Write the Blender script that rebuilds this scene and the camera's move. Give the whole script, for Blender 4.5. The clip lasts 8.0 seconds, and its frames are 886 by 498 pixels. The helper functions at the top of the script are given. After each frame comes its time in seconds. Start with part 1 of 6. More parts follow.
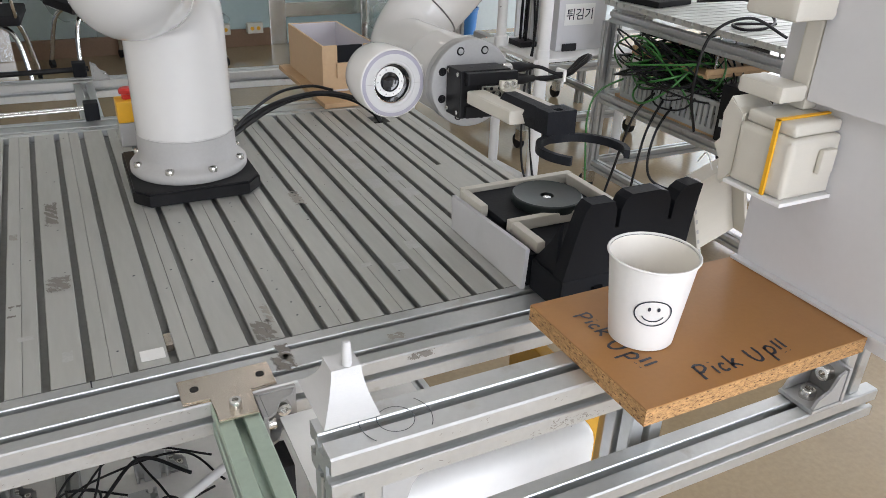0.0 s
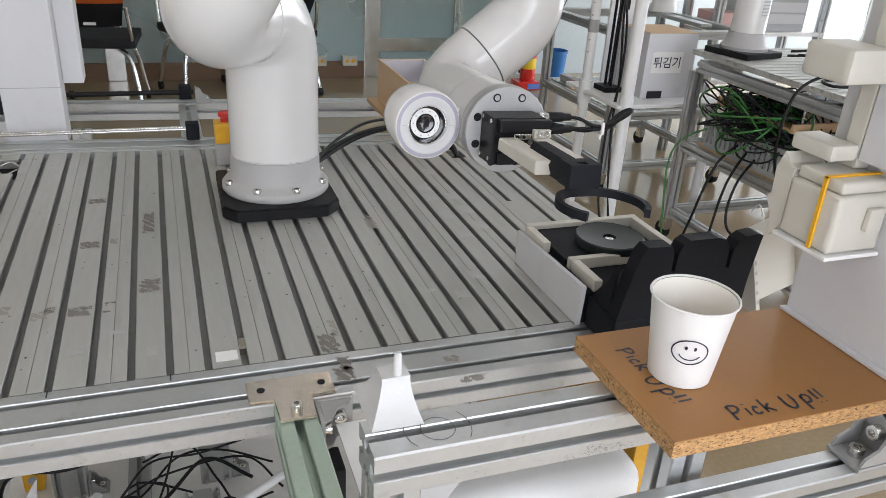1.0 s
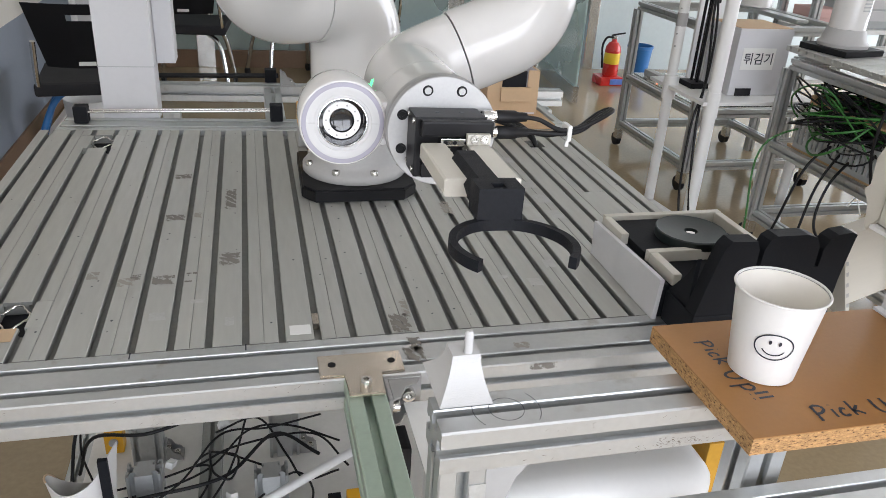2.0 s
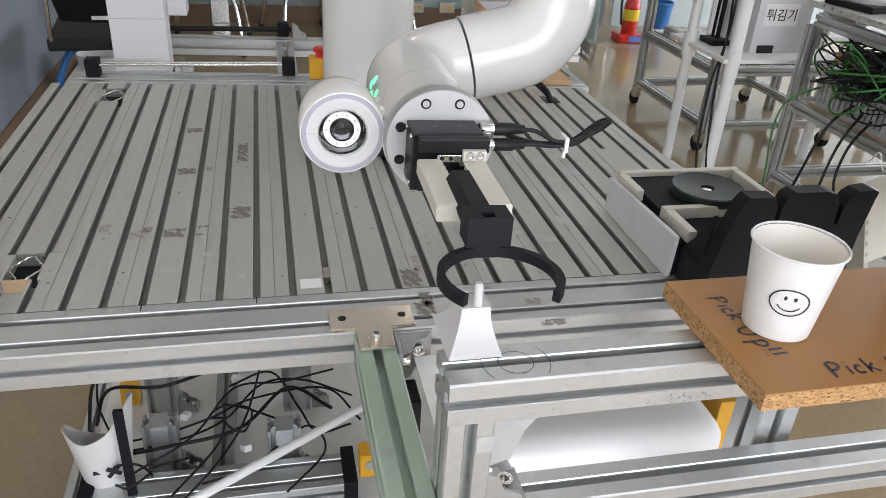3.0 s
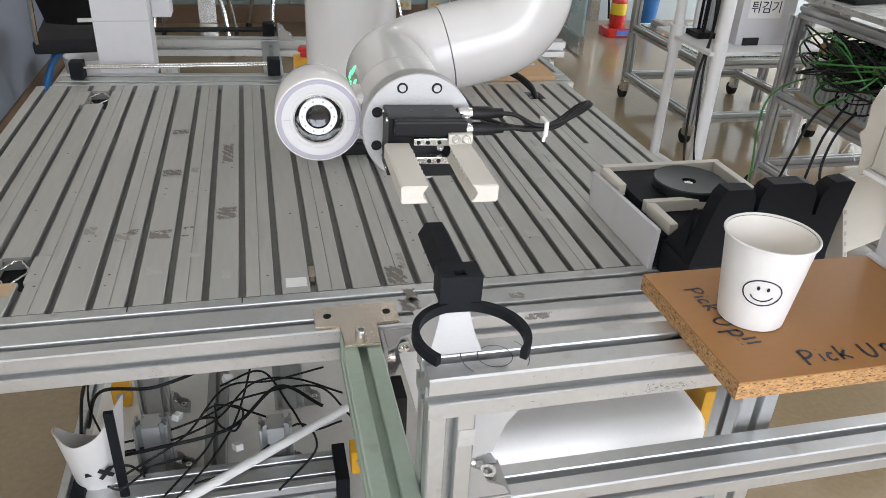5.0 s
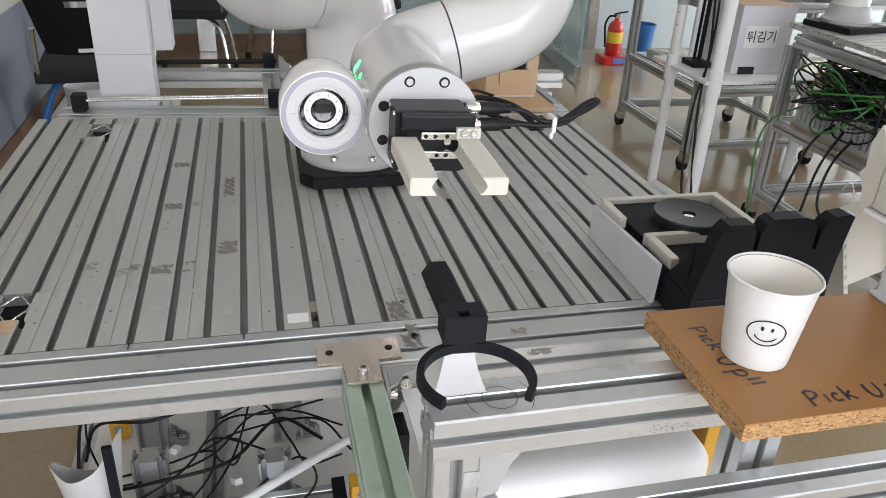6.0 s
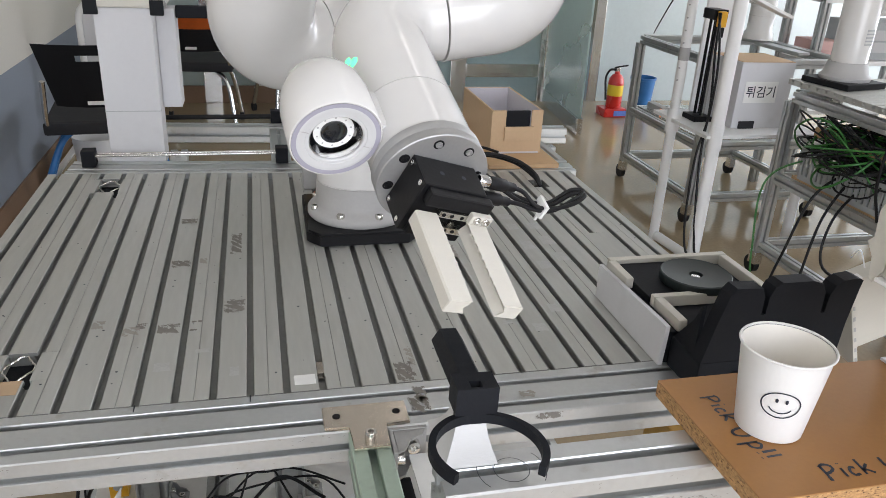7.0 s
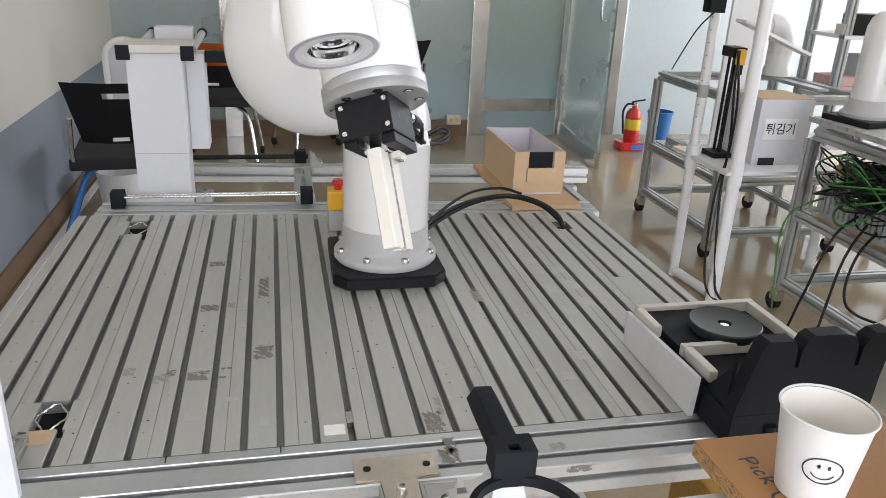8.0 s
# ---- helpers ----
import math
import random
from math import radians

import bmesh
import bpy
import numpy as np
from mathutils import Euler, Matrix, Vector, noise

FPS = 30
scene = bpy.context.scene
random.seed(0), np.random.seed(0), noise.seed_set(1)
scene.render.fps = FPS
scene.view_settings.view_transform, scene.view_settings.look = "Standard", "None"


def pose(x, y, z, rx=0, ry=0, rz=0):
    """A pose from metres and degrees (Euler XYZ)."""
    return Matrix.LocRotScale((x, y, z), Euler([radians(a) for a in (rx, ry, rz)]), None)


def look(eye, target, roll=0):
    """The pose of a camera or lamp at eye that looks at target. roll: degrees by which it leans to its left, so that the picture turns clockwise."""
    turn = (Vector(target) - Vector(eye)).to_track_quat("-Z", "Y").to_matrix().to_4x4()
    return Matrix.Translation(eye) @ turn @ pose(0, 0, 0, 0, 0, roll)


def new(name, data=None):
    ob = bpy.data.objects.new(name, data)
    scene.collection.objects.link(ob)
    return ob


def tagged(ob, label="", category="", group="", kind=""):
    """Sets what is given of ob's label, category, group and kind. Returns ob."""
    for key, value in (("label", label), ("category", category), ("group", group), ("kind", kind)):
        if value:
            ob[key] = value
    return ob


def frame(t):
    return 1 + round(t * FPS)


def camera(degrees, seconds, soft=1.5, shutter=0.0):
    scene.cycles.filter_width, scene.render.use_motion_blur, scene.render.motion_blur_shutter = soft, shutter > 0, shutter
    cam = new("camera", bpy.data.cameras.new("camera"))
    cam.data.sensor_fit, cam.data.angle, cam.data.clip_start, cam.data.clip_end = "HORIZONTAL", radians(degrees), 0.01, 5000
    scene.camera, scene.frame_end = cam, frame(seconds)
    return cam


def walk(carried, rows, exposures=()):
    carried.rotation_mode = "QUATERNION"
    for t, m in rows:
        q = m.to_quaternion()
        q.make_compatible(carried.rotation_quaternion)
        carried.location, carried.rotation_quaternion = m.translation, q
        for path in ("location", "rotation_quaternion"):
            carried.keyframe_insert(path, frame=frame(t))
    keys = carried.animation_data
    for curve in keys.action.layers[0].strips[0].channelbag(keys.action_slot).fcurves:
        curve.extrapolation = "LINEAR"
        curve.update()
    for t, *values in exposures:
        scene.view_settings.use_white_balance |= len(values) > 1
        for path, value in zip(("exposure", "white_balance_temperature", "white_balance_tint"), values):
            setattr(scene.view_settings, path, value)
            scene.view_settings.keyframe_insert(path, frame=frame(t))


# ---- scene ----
cam = camera(60.2, 8.0, 0.8)
PATH = [
    (0, (0.166, -0.693, 1.273), (0.983, 0.886, 0.357), 2.3),
    (0.5, (0.165, -0.72, 1.285), (0.886, 0.936, 0.425), 3.3),
    (1, (0.163, -0.742, 1.288), (0.809, 0.954, 0.447), 3.7),
    (1.5, (0.163, -0.748, 1.285), (0.76, 0.964, 0.441), 4.3),
    (2, (0.161, -0.742, 1.274), (0.625, 1.001, 0.409), 3.7),
    (2.2, (0.164, -0.741, 1.271), (0.596, 0.995, 0.376), 3.9),
    (3.3, (0.167, -0.737, 1.263), (0.592, 0.964, 0.301), 3.5),
    (3.5, (0.169, -0.736, 1.262), (0.597, 0.962, 0.298), 3.3),
    (4, (0.176, -0.735, 1.261), (0.608, 0.957, 0.287), 3.2),
    (4.2, (0.176, -0.737, 1.262), (0.609, 0.956, 0.289), 3.1),
    (5.3, (0.175, -0.749, 1.272), (0.616, 0.951, 0.316), 2.9),
    (5.5, (0.175, -0.747, 1.274), (0.619, 0.96, 0.331), 2.8),
    (6, (0.171, -0.742, 1.28), (0.619, 0.982, 0.372), 2.9),
    (6.5, (0.167, -0.739, 1.291), (0.619, 1.015, 0.443), 2.9),
    (7, (0.164, -0.734, 1.295), (0.616, 1.044, 0.498), 3.0),
    (7.5, (0.159, -0.729, 1.298), (0.6, 1.061, 0.522), 2.8),
    (8, (0.147, -0.725, 1.318), (0.564, 1.091, 0.591), 2.7),
]
EXPOSURES = [(0, -0.37), (1, -0.41), (2, -0.37), (3.5, -0.35), (5.5, -0.37), (6.5, -0.40), (7, -0.42), (7.5, -0.33), (8, -0.24)]
walk(cam, [(t, look(eye, target, roll)) for t, eye, target, roll in PATH], EXPOSURES)

# poses of the moving links: seconds, place and turn
TOOL = [
    (0, 0.5861, 0.0649, 1.0415, 87.3, 0.9, -1.1),
    (0.5, 0.5807, 0.0625, 1.0431, 87.4, 1.6, 0.2),
    (1, 0.5261, 0.0324, 1.0475, 87.5, 1.6, -0.7),
    (1.5, 0.4061, -0.0409, 1.0597, 89.4, 0.7, -0.7),
    (2, 0.3246, -0.0982, 1.0716, 88.3, 1.2, -0.9),
    (2.2, 0.3141, -0.1052, 1.0739, 88.1, 1.1, -1.3),
    (3.3, 0.3153, -0.0977, 0.9818, 90.7, 0.9, -1.1),
    (3.5, 0.3132, -0.0993, 0.9680, 91.3, 1.0, -0.6),
    (4.2, 0.3126, -0.0981, 0.9655, 89.6, 1.5, -0.5),
    (5.3, 0.3104, -0.1130, 1.0630, 88.7, 1.0, -1.8),
    (5.5, 0.3121, -0.1061, 1.0734, 89.5, 1.1, -1.2),
    (6, 0.3139, -0.1049, 1.0709, 89.9, 1.7, -1.4),
    (6.5, 0.3134, -0.1187, 1.0712, 97.8, 6.8, 1.8),
    (7, 0.3066, -0.1249, 1.0872, 116.3, 17.6, 15.7),
    (7.5, 0.2824, -0.0948, 1.1266, 137.1, 24.5, 36.4),
    (8, 0.2412, -0.0085, 1.1800, 159.4, 22.9, 58.9),
]
WRIST = [
    (0, 0.5906, 0.3046, 1.0303, 86.3, -43.9, 1.5),
    (0.5, 0.5796, 0.3023, 1.0322, 86.4, -43.9, 2.8),
    (1, 0.5289, 0.2721, 1.0369, 86.8, -38.0, 1.3),
    (1.5, 0.4090, 0.1991, 1.0570, 89.3, -30.0, -0.3),
    (2, 0.3284, 0.1417, 1.0646, 88.2, -22.0, -0.2),
    (2.2, 0.3193, 0.1346, 1.0660, 88.0, -20.0, -0.6),
    (3.3, 0.3200, 0.1423, 0.9847, 90.7, -8.0, -1.2),
    (3.5, 0.3158, 0.1407, 0.9732, 91.3, -5.0, -0.7),
    (4.2, 0.3148, 0.1419, 0.9636, 89.6, -5.0, -0.5),
    (5.3, 0.3176, 0.1268, 1.0576, 88.7, -16.0, -1.4),
    (5.5, 0.3172, 0.1338, 1.0715, 89.5, -16.0, -1.1),
    (6, 0.3198, 0.1351, 1.0706, 89.9, -15.0, -1.4),
    (6.5, 0.3099, 0.1191, 1.1036, 97.9, -11.9, -0.8),
    (7, 0.2791, 0.0910, 1.1884, 115.2, -7.2, 3.9),
    (7.5, 0.2443, 0.0799, 1.2867, 131.9, -3.7, 9.0),
    (8, 0.2141, 0.1101, 1.3869, 149.6, -2.0, 9.4),
]
FOREARM = [
    (0, 0.7310, 0.3083, 1.1657, -10.3, -43.9, 1.5),
    (0.5, 0.7198, 0.3090, 1.1675, -10.8, -43.9, 2.8),
    (1, 0.6826, 0.2756, 1.1569, -10.6, -38.0, 1.3),
    (1.5, 0.5779, 0.1981, 1.1545, -16.0, -30.0, -0.3),
    (2, 0.5092, 0.1410, 1.1376, -19.4, -22.0, -0.2),
    (2.2, 0.5025, 0.1328, 1.1327, -19.4, -20.0, -0.6),
    (3.3, 0.5131, 0.1381, 1.0119, -5.0, -8.0, -1.2),
    (3.5, 0.5101, 0.1382, 0.9902, -3.0, -5.0, -0.7),
    (4.2, 0.5091, 0.1403, 0.9806, -1.9, -5.0, -0.5),
    (5.3, 0.5050, 0.1223, 1.1113, -17.7, -16.0, -1.4),
    (5.5, 0.5046, 0.1303, 1.1252, -18.4, -16.0, -1.1),
    (6, 0.5081, 0.1305, 1.1210, -17.7, -15.0, -1.4),
    (6.5, 0.5007, 0.1164, 1.1438, -22.5, -11.9, -0.8),
    (7, 0.4721, 0.1040, 1.2131, -33.9, -7.2, 3.9),
    (7.5, 0.4365, 0.1102, 1.2994, -46.9, -3.7, 9.0),
    (8, 0.4063, 0.1421, 1.3938, -61.4, -2.0, 9.4),
]
UPPER = [
    (0, 0.2331, 0.3317, 1.1150, 37.9, -0.0, 61.1),
    (0.5, 0.2312, 0.3328, 1.1150, 37.0, -0.0, 60.4),
    (1, 0.2116, 0.3455, 1.1150, 37.4, -0.0, 53.4),
    (1.5, 0.1764, 0.3796, 1.1150, 35.8, -0.0, 38.6),
    (2, 0.1604, 0.4031, 1.1150, 38.7, -0.0, 30.0),
    (2.2, 0.1588, 0.4060, 1.1150, 39.7, -0.0, 29.0),
    (3.3, 0.1589, 0.4057, 1.1150, 56.9, -0.0, 29.1),
    (3.5, 0.1586, 0.4063, 1.1150, 60.0, -0.0, 28.9),
    (4.2, 0.1585, 0.4064, 1.1150, 61.4, -0.0, 28.8),
    (5.3, 0.1582, 0.4070, 1.1150, 43.1, -0.0, 28.6),
    (5.5, 0.1585, 0.4065, 1.1150, 40.8, -0.0, 28.8),
    (6, 0.1587, 0.4060, 1.1150, 41.5, -0.0, 28.9),
    (6.5, 0.1587, 0.4061, 1.1150, 39.0, -0.0, 28.9),
    (7, 0.1577, 0.4079, 1.1150, 30.5, -0.0, 28.3),
    (7.5, 0.1541, 0.4150, 1.1150, 19.7, -0.0, 25.9),
    (8, 0.1472, 0.4311, 1.1150, 7.5, -0.0, 20.6),
]
SHOULDER = [(0, 31.1), (0.5, 30.4), (1, 23.4), (1.5, 8.6), (2, -0.0), (2.2, -1.0), (3.3, -0.9), (3.5, -1.1), (4.2, -1.2), (5.3, -1.4), (5.5, -1.2), (6, -1.1), (6.5, -1.1), (7, -1.7), (7.5, -4.1), (8, -9.4)]
GRIP = [(0, 0.009), (3.5, 0.009), (3.9, 0.009), (4.2, 0.0155), (5.3, 0.0165), (6.5, 0.0165), (7.0, 0.0145), (7.5, 0.008), (8.0, 0.003)]
GRIP_X, RING_Y, RING_Z = 0.0005, -0.0005, 0.184

# ---------------------------------------------------------------- light
world = bpy.data.worlds.new("world")
scene.world = world
world.use_nodes = True
_wt = world.node_tree
_sky = _wt.nodes.new("ShaderNodeTexSky")
_sky.sky_type = "NISHITA"
_sky.sun_disc = False
_sky.sun_elevation, _sky.sun_rotation = radians(38), radians(150)
_wt.links.new(_sky.outputs["Color"], _wt.nodes["Background"].inputs["Color"])
_wt.nodes["Background"].inputs["Strength"].default_value = 0.12



def area_lamp(name, m, sx, sy, watts, colour):
    data = bpy.data.lights.new(name, "AREA")
    data.shape, data.size, data.size_y = "RECTANGLE", sx, sy
    data.energy, data.color = watts, colour
    ob = new(name, data)
    ob.matrix_basis = m
    return ob


T = 0.80          # table top
# daylight through the windows behind the camera and on the far side
area_lamp("window_light_rear", look((0.6, -2.94, 1.38), (0.6, 0, 0.9)), 4.4, 2.0, 200, (0.87, 0.90, 1.0))
area_lamp("window_light_side", look((6.34, 3.0, 1.35), (0, 3.0, 1.0)), 4.6, 2.1, 275, (0.885, 0.905, 1.0))


# ---------------------------------------------------------------- materials
def surface(name, colour, rough=0.5, metal=0.0, vary=0.06, scale=8.0, grain=90.0, bump=0.05, stretch=(1, 1, 1),
            stain=None, coat=0.0, spec=0.5, stain_cut=(0.55, 0.7), stain_scale=6.0, trans=0.0, emit=0.0, each=0.0):
    """Node material: base colour varied at two scales, uneven gloss, fine relief, optional stains."""
    m = bpy.data.materials.new(name)
    m.use_nodes = True
    nt = m.node_tree
    b = nt.nodes["Principled BSDF"]
    tc = nt.nodes.new("ShaderNodeTexCoord")
    mp = nt.nodes.new("ShaderNodeMapping")
    mp.inputs["Scale"].default_value = stretch
    nt.links.new(tc.outputs["Object"], mp.inputs["Vector"])

    def noise_tex(s, detail):
        n = nt.nodes.new("ShaderNodeTexNoise")
        n.inputs["Scale"].default_value, n.inputs["Detail"].default_value = s, detail
        nt.links.new(mp.outputs["Vector"], n.inputs["Vector"])
        return n
    big, fine = noise_tex(scale, 4), noise_tex(grain, 3)
    add = nt.nodes.new("ShaderNodeMath")
    add.operation = "ADD"
    nt.links.new(big.outputs["Fac"], add.inputs[0])
    nt.links.new(fine.outputs["Fac"], add.inputs[1])
    ramp = nt.nodes.new("ShaderNodeMapRange")
    ramp.inputs["From Min"].default_value, ramp.inputs["From Max"].default_value = 0.6, 1.4
    ramp.inputs["To Min"].default_value, ramp.inputs["To Max"].default_value = 1 - vary, 1 + vary
    nt.links.new(add.outputs[0], ramp.inputs["Value"])
    mul = nt.nodes.new("ShaderNodeMix")
    mul.data_type, mul.blend_type = "RGBA", "MULTIPLY"
    mul.inputs["Factor"].default_value = 1.0
    mul.inputs["A"].default_value = (*colour, 1)
    nt.links.new(ramp.outputs["Result"], mul.inputs["B"])
    out = mul.outputs["Result"]
    if each:
        info = nt.nodes.new("ShaderNodeObjectInfo")
        tone = nt.nodes.new("ShaderNodeMapRange")
        tone.inputs["To Min"].default_value, tone.inputs["To Max"].default_value = 1 - each, 1 + each
        nt.links.new(info.outputs["Random"], tone.inputs["Value"])
        own = nt.nodes.new("ShaderNodeMix")
        own.data_type, own.blend_type = "RGBA", "MULTIPLY"
        own.inputs["Factor"].default_value = 1.0
        nt.links.new(out, own.inputs["A"])
        nt.links.new(tone.outputs["Result"], own.inputs["B"])
        out = own.outputs["Result"]
    if stain:
        st = noise_tex(stain_scale, 6)
        cut = nt.nodes.new("ShaderNodeMapRange")
        cut.inputs["From Min"].default_value, cut.inputs["From Max"].default_value = stain_cut
        nt.links.new(st.outputs["Fac"], cut.inputs["Value"])
        mx = nt.nodes.new("ShaderNodeMix")
        mx.data_type = "RGBA"
        nt.links.new(cut.outputs["Result"], mx.inputs["Factor"])
        nt.links.new(out, mx.inputs["A"])
        mx.inputs["B"].default_value = (*stain, 1)
        out = mx.outputs["Result"]
    nt.links.new(out, b.inputs["Base Color"])
    rr = nt.nodes.new("ShaderNodeMapRange")
    rr.inputs["To Min"].default_value, rr.inputs["To Max"].default_value = max(0.02, rough - 0.08), min(1, rough + 0.08)
    nt.links.new(big.outputs["Fac"], rr.inputs["Value"])
    nt.links.new(rr.outputs["Result"], b.inputs["Roughness"])
    b.inputs["Metallic"].default_value = metal
    b.inputs["Specular IOR Level"].default_value = spec
    if coat:
        b.inputs["Coat Weight"].default_value, b.inputs["Coat Roughness"].default_value = coat, 0.035
    if trans:
        b.inputs["Transmission Weight"].default_value = trans
    if emit:
        b.inputs["Emission Color"].default_value = (*colour, 1)
        b.inputs["Emission Strength"].default_value = emit
    if bump:
        bp = nt.nodes.new("ShaderNodeBump")
        bp.inputs["Strength"].default_value, bp.inputs["Distance"].default_value = bump, 0.002
        nt.links.new(add.outputs[0], bp.inputs["Height"])
        nt.links.new(bp.outputs["Normal"], b.inputs["Normal"])
    return m


ALU = surface("anodised_aluminium", (0.56, 0.575, 0.575), 0.33, 0.74, 0.06, 5, 160, 0.03, (1, 1, 1), stain=(0.45, 0.44, 0.42), stain_cut=(0.62, 0.72), stain_scale=30)
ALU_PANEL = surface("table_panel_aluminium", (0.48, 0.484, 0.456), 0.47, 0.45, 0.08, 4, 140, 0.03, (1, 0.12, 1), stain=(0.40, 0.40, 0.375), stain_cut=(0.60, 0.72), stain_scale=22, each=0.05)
ALU_DARK = surface("dark_aluminium", (0.29, 0.295, 0.28), 0.5, 0.4, 0.12, 10, 120, 0.05)
# green light reflected on the strut is put into this colour
ALU_GREEN = surface("green_reflection_aluminium", (0.45, 0.55, 0.46), 0.4, 0.6, 0.06, 5, 160, 0.03, stain=(0.40, 0.45, 0.40), stain_cut=(0.62, 0.72), stain_scale=30)
WHITE_GLOSS = surface("robot_white_paint", (0.665, 0.655, 0.635), 0.5, 0.0, 0.012, 3, 60, 0.0, coat=1.0, spec=0.3)
GREY_CAST = surface("robot_base_grey", (0.40, 0.395, 0.385), 0.52, 0.0, 0.04, 6, 200, 0.05)
BLACK_PLATE = surface("black_anodised", (0.009, 0.009, 0.010), 0.42, 0.0, 0.15, 12, 220, 0.06, spec=0.2)
BLACK_PRINT = surface("black_printed_plastic", (0.010, 0.011, 0.014), 0.58, 0.0, 0.15, 20, 300, 0.12, (1, 1, 9), spec=0.16)
WHITE_PRINT = surface("white_printed_plastic", (0.55, 0.55, 0.545), 0.5, 0.0, 0.03, 18, 300, 0.12, (1, 1, 9))
CREAM_PRINT = surface("cream_printed_plastic", (0.60, 0.575, 0.51), 0.5, 0.0, 0.03, 14, 300, 0.1, (1, 1, 9))
WHITE_BOARD = surface("white_foam_board", (0.62, 0.62, 0.635), 0.55, 0.0, 0.02, 6, 120, 0.03, stain=(0.57, 0.57, 0.58), stain_cut=(0.6, 0.75), stain_scale=9)
PAPER = surface("paper_cup_card", (0.72, 0.71, 0.69), 0.45, 0.0, 0.015, 10, 260, 0.03)
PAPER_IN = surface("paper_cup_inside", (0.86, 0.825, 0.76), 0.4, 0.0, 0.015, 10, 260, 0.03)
INK = surface("marker_ink", (0.02, 0.025, 0.04), 0.45, 0.0, 0.1, 20, 300, 0.0)
MDF_TOP = surface("brown_laminate", (0.33, 0.160, 0.052), 0.42, 0.0, 0.05, 7, 240, 0.03, spec=0.3, stain=(0.31, 0.145, 0.052), stain_cut=(0.55, 0.75), stain_scale=12)
STEEL = surface("bright_steel", (0.66, 0.65, 0.62), 0.22, 1.0, 0.05, 12, 200, 0.03)
NICKEL = surface("nickel_plate_steel", (0.62, 0.56, 0.48), 0.24, 1.0, 0.06, 14, 200, 0.03, stain=(0.48, 0.42, 0.35), stain_cut=(0.6, 0.75), stain_scale=30)
BLACK_RUBBER = surface("black_cable_rubber", (0.009, 0.009, 0.010), 0.5, 0.0, 0.15, 30, 200, 0.05, spec=0.3)
FLOOR_MAT = surface("polished_beige_vinyl", (0.32, 0.245, 0.15), 0.11, 0.0, 0.12, 1.6, 70, 0.012, stain=(0.26, 0.20, 0.125), stain_cut=(0.6, 0.8), stain_scale=3)
WALL_CREAM = surface("cream_wall_paint", (0.66, 0.63, 0.565), 0.7, 0.0, 0.02, 2, 60, 0.05)
WALL_GREY = surface("grey_blue_wall_paint", (0.25, 0.28, 0.325), 0.6, 0.0, 0.03, 2, 60, 0.05)
CEIL_MAT = surface("ceiling_paint", (0.78, 0.78, 0.76), 0.8, 0.0, 0.02, 2, 60, 0.03)
WOOD_TRIM = surface("brown_baseboard", (0.20, 0.12, 0.07), 0.5, 0.0, 0.1, 5, 80, 0.05, (1, 6, 1))
CARD = surface("brown_cardboard", (0.56, 0.40, 0.25), 0.75, 0.0, 0.04, 8, 150, 0.06)
CARD_IN = surface("box_inside_pale", (0.60, 0.58, 0.62), 0.7, 0.0, 0.03, 8, 150, 0.03)
PLY = surface("pale_plywood", (0.50, 0.33, 0.18), 0.55, 0.0, 0.1, 6, 60, 0.05, (1, 8, 1))
RED = surface("red_enamel", (0.55, 0.02, 0.015), 0.28, 0.0, 0.05, 6, 120, 0.01, coat=0.3)
BLUE = surface("blue_plastic", (0.02, 0.14, 0.38), 0.4, 0.0, 0.08, 8, 120, 0.03)
YELLOW = surface("yellow_plastic", (0.80, 0.42, 0.02), 0.4, 0.0, 0.06, 8, 120, 0.03)
AMBER = surface("amber_plastic", (0.58, 0.31, 0.035), 0.45, 0.0, 0.1, 8, 120, 0.03)
ORANGE = surface("orange_mesh_fabric", (0.60, 0.14, 0.02), 0.8, 0.0, 0.1, 20, 200, 0.1)
BLACK_FABRIC = surface("black_chair_fabric", (0.014, 0.014, 0.017), 0.8, 0.0, 0.2, 20, 260, 0.1)
CHROME = surface("chrome_tube", (0.75, 0.75, 0.75), 0.12, 1.0, 0.02, 8, 120, 0.0)
GREEN_CABLE = surface("green_cable", (0.03, 0.15, 0.025), 0.45, 0.0, 0.2, 20, 160, 0.04)
GREY_PLASTIC = surface("grey_basket_plastic", (0.38, 0.40, 0.40), 0.5, 0.0, 0.06, 10, 140, 0.03)
LABEL_YELLOW = surface("yellow_label", (0.75, 0.52, 0.03), 0.4, 0.0, 0.04, 10, 100, 0.0)
LABEL_WHITE = surface("white_label", (0.80, 0.80, 0.78), 0.4, 0.0, 0.03, 10, 100, 0.0)
LENS_RING = surface("grey_ring_light", (0.34, 0.33, 0.39), 0.35, 0.0, 0.03, 10, 100, 0.0)
LENS_BLACK = surface("camera_lens_black", (0.008, 0.009, 0.012), 0.08, 0.0, 0.1, 10, 100, 0.0, coat=1.0)
GREEN_LED = surface("green_status_light", (0.12, 0.9, 0.36), 0.4, 0.0, 0.02, 10, 100, 0.0, emit=2.0)
DISC_MAT = surface("dark_rubber_disc", (0.022, 0.030, 0.030), 0.42, 0.0, 0.1, 14, 200, 0.04)
GLUE = surface("dark_glue_residue", (0.20, 0.185, 0.165), 0.7, 0.0, 0.15, 30, 300, 0.1)
GLUE_PALE = surface("pale_glue_residue", (0.34, 0.32, 0.285), 0.6, 0.1, 0.12, 30, 300, 0.1)
TAPE = surface("old_clear_tape", (0.50, 0.505, 0.49), 0.36, 0.4, 0.12, 60, 300, 0.05)
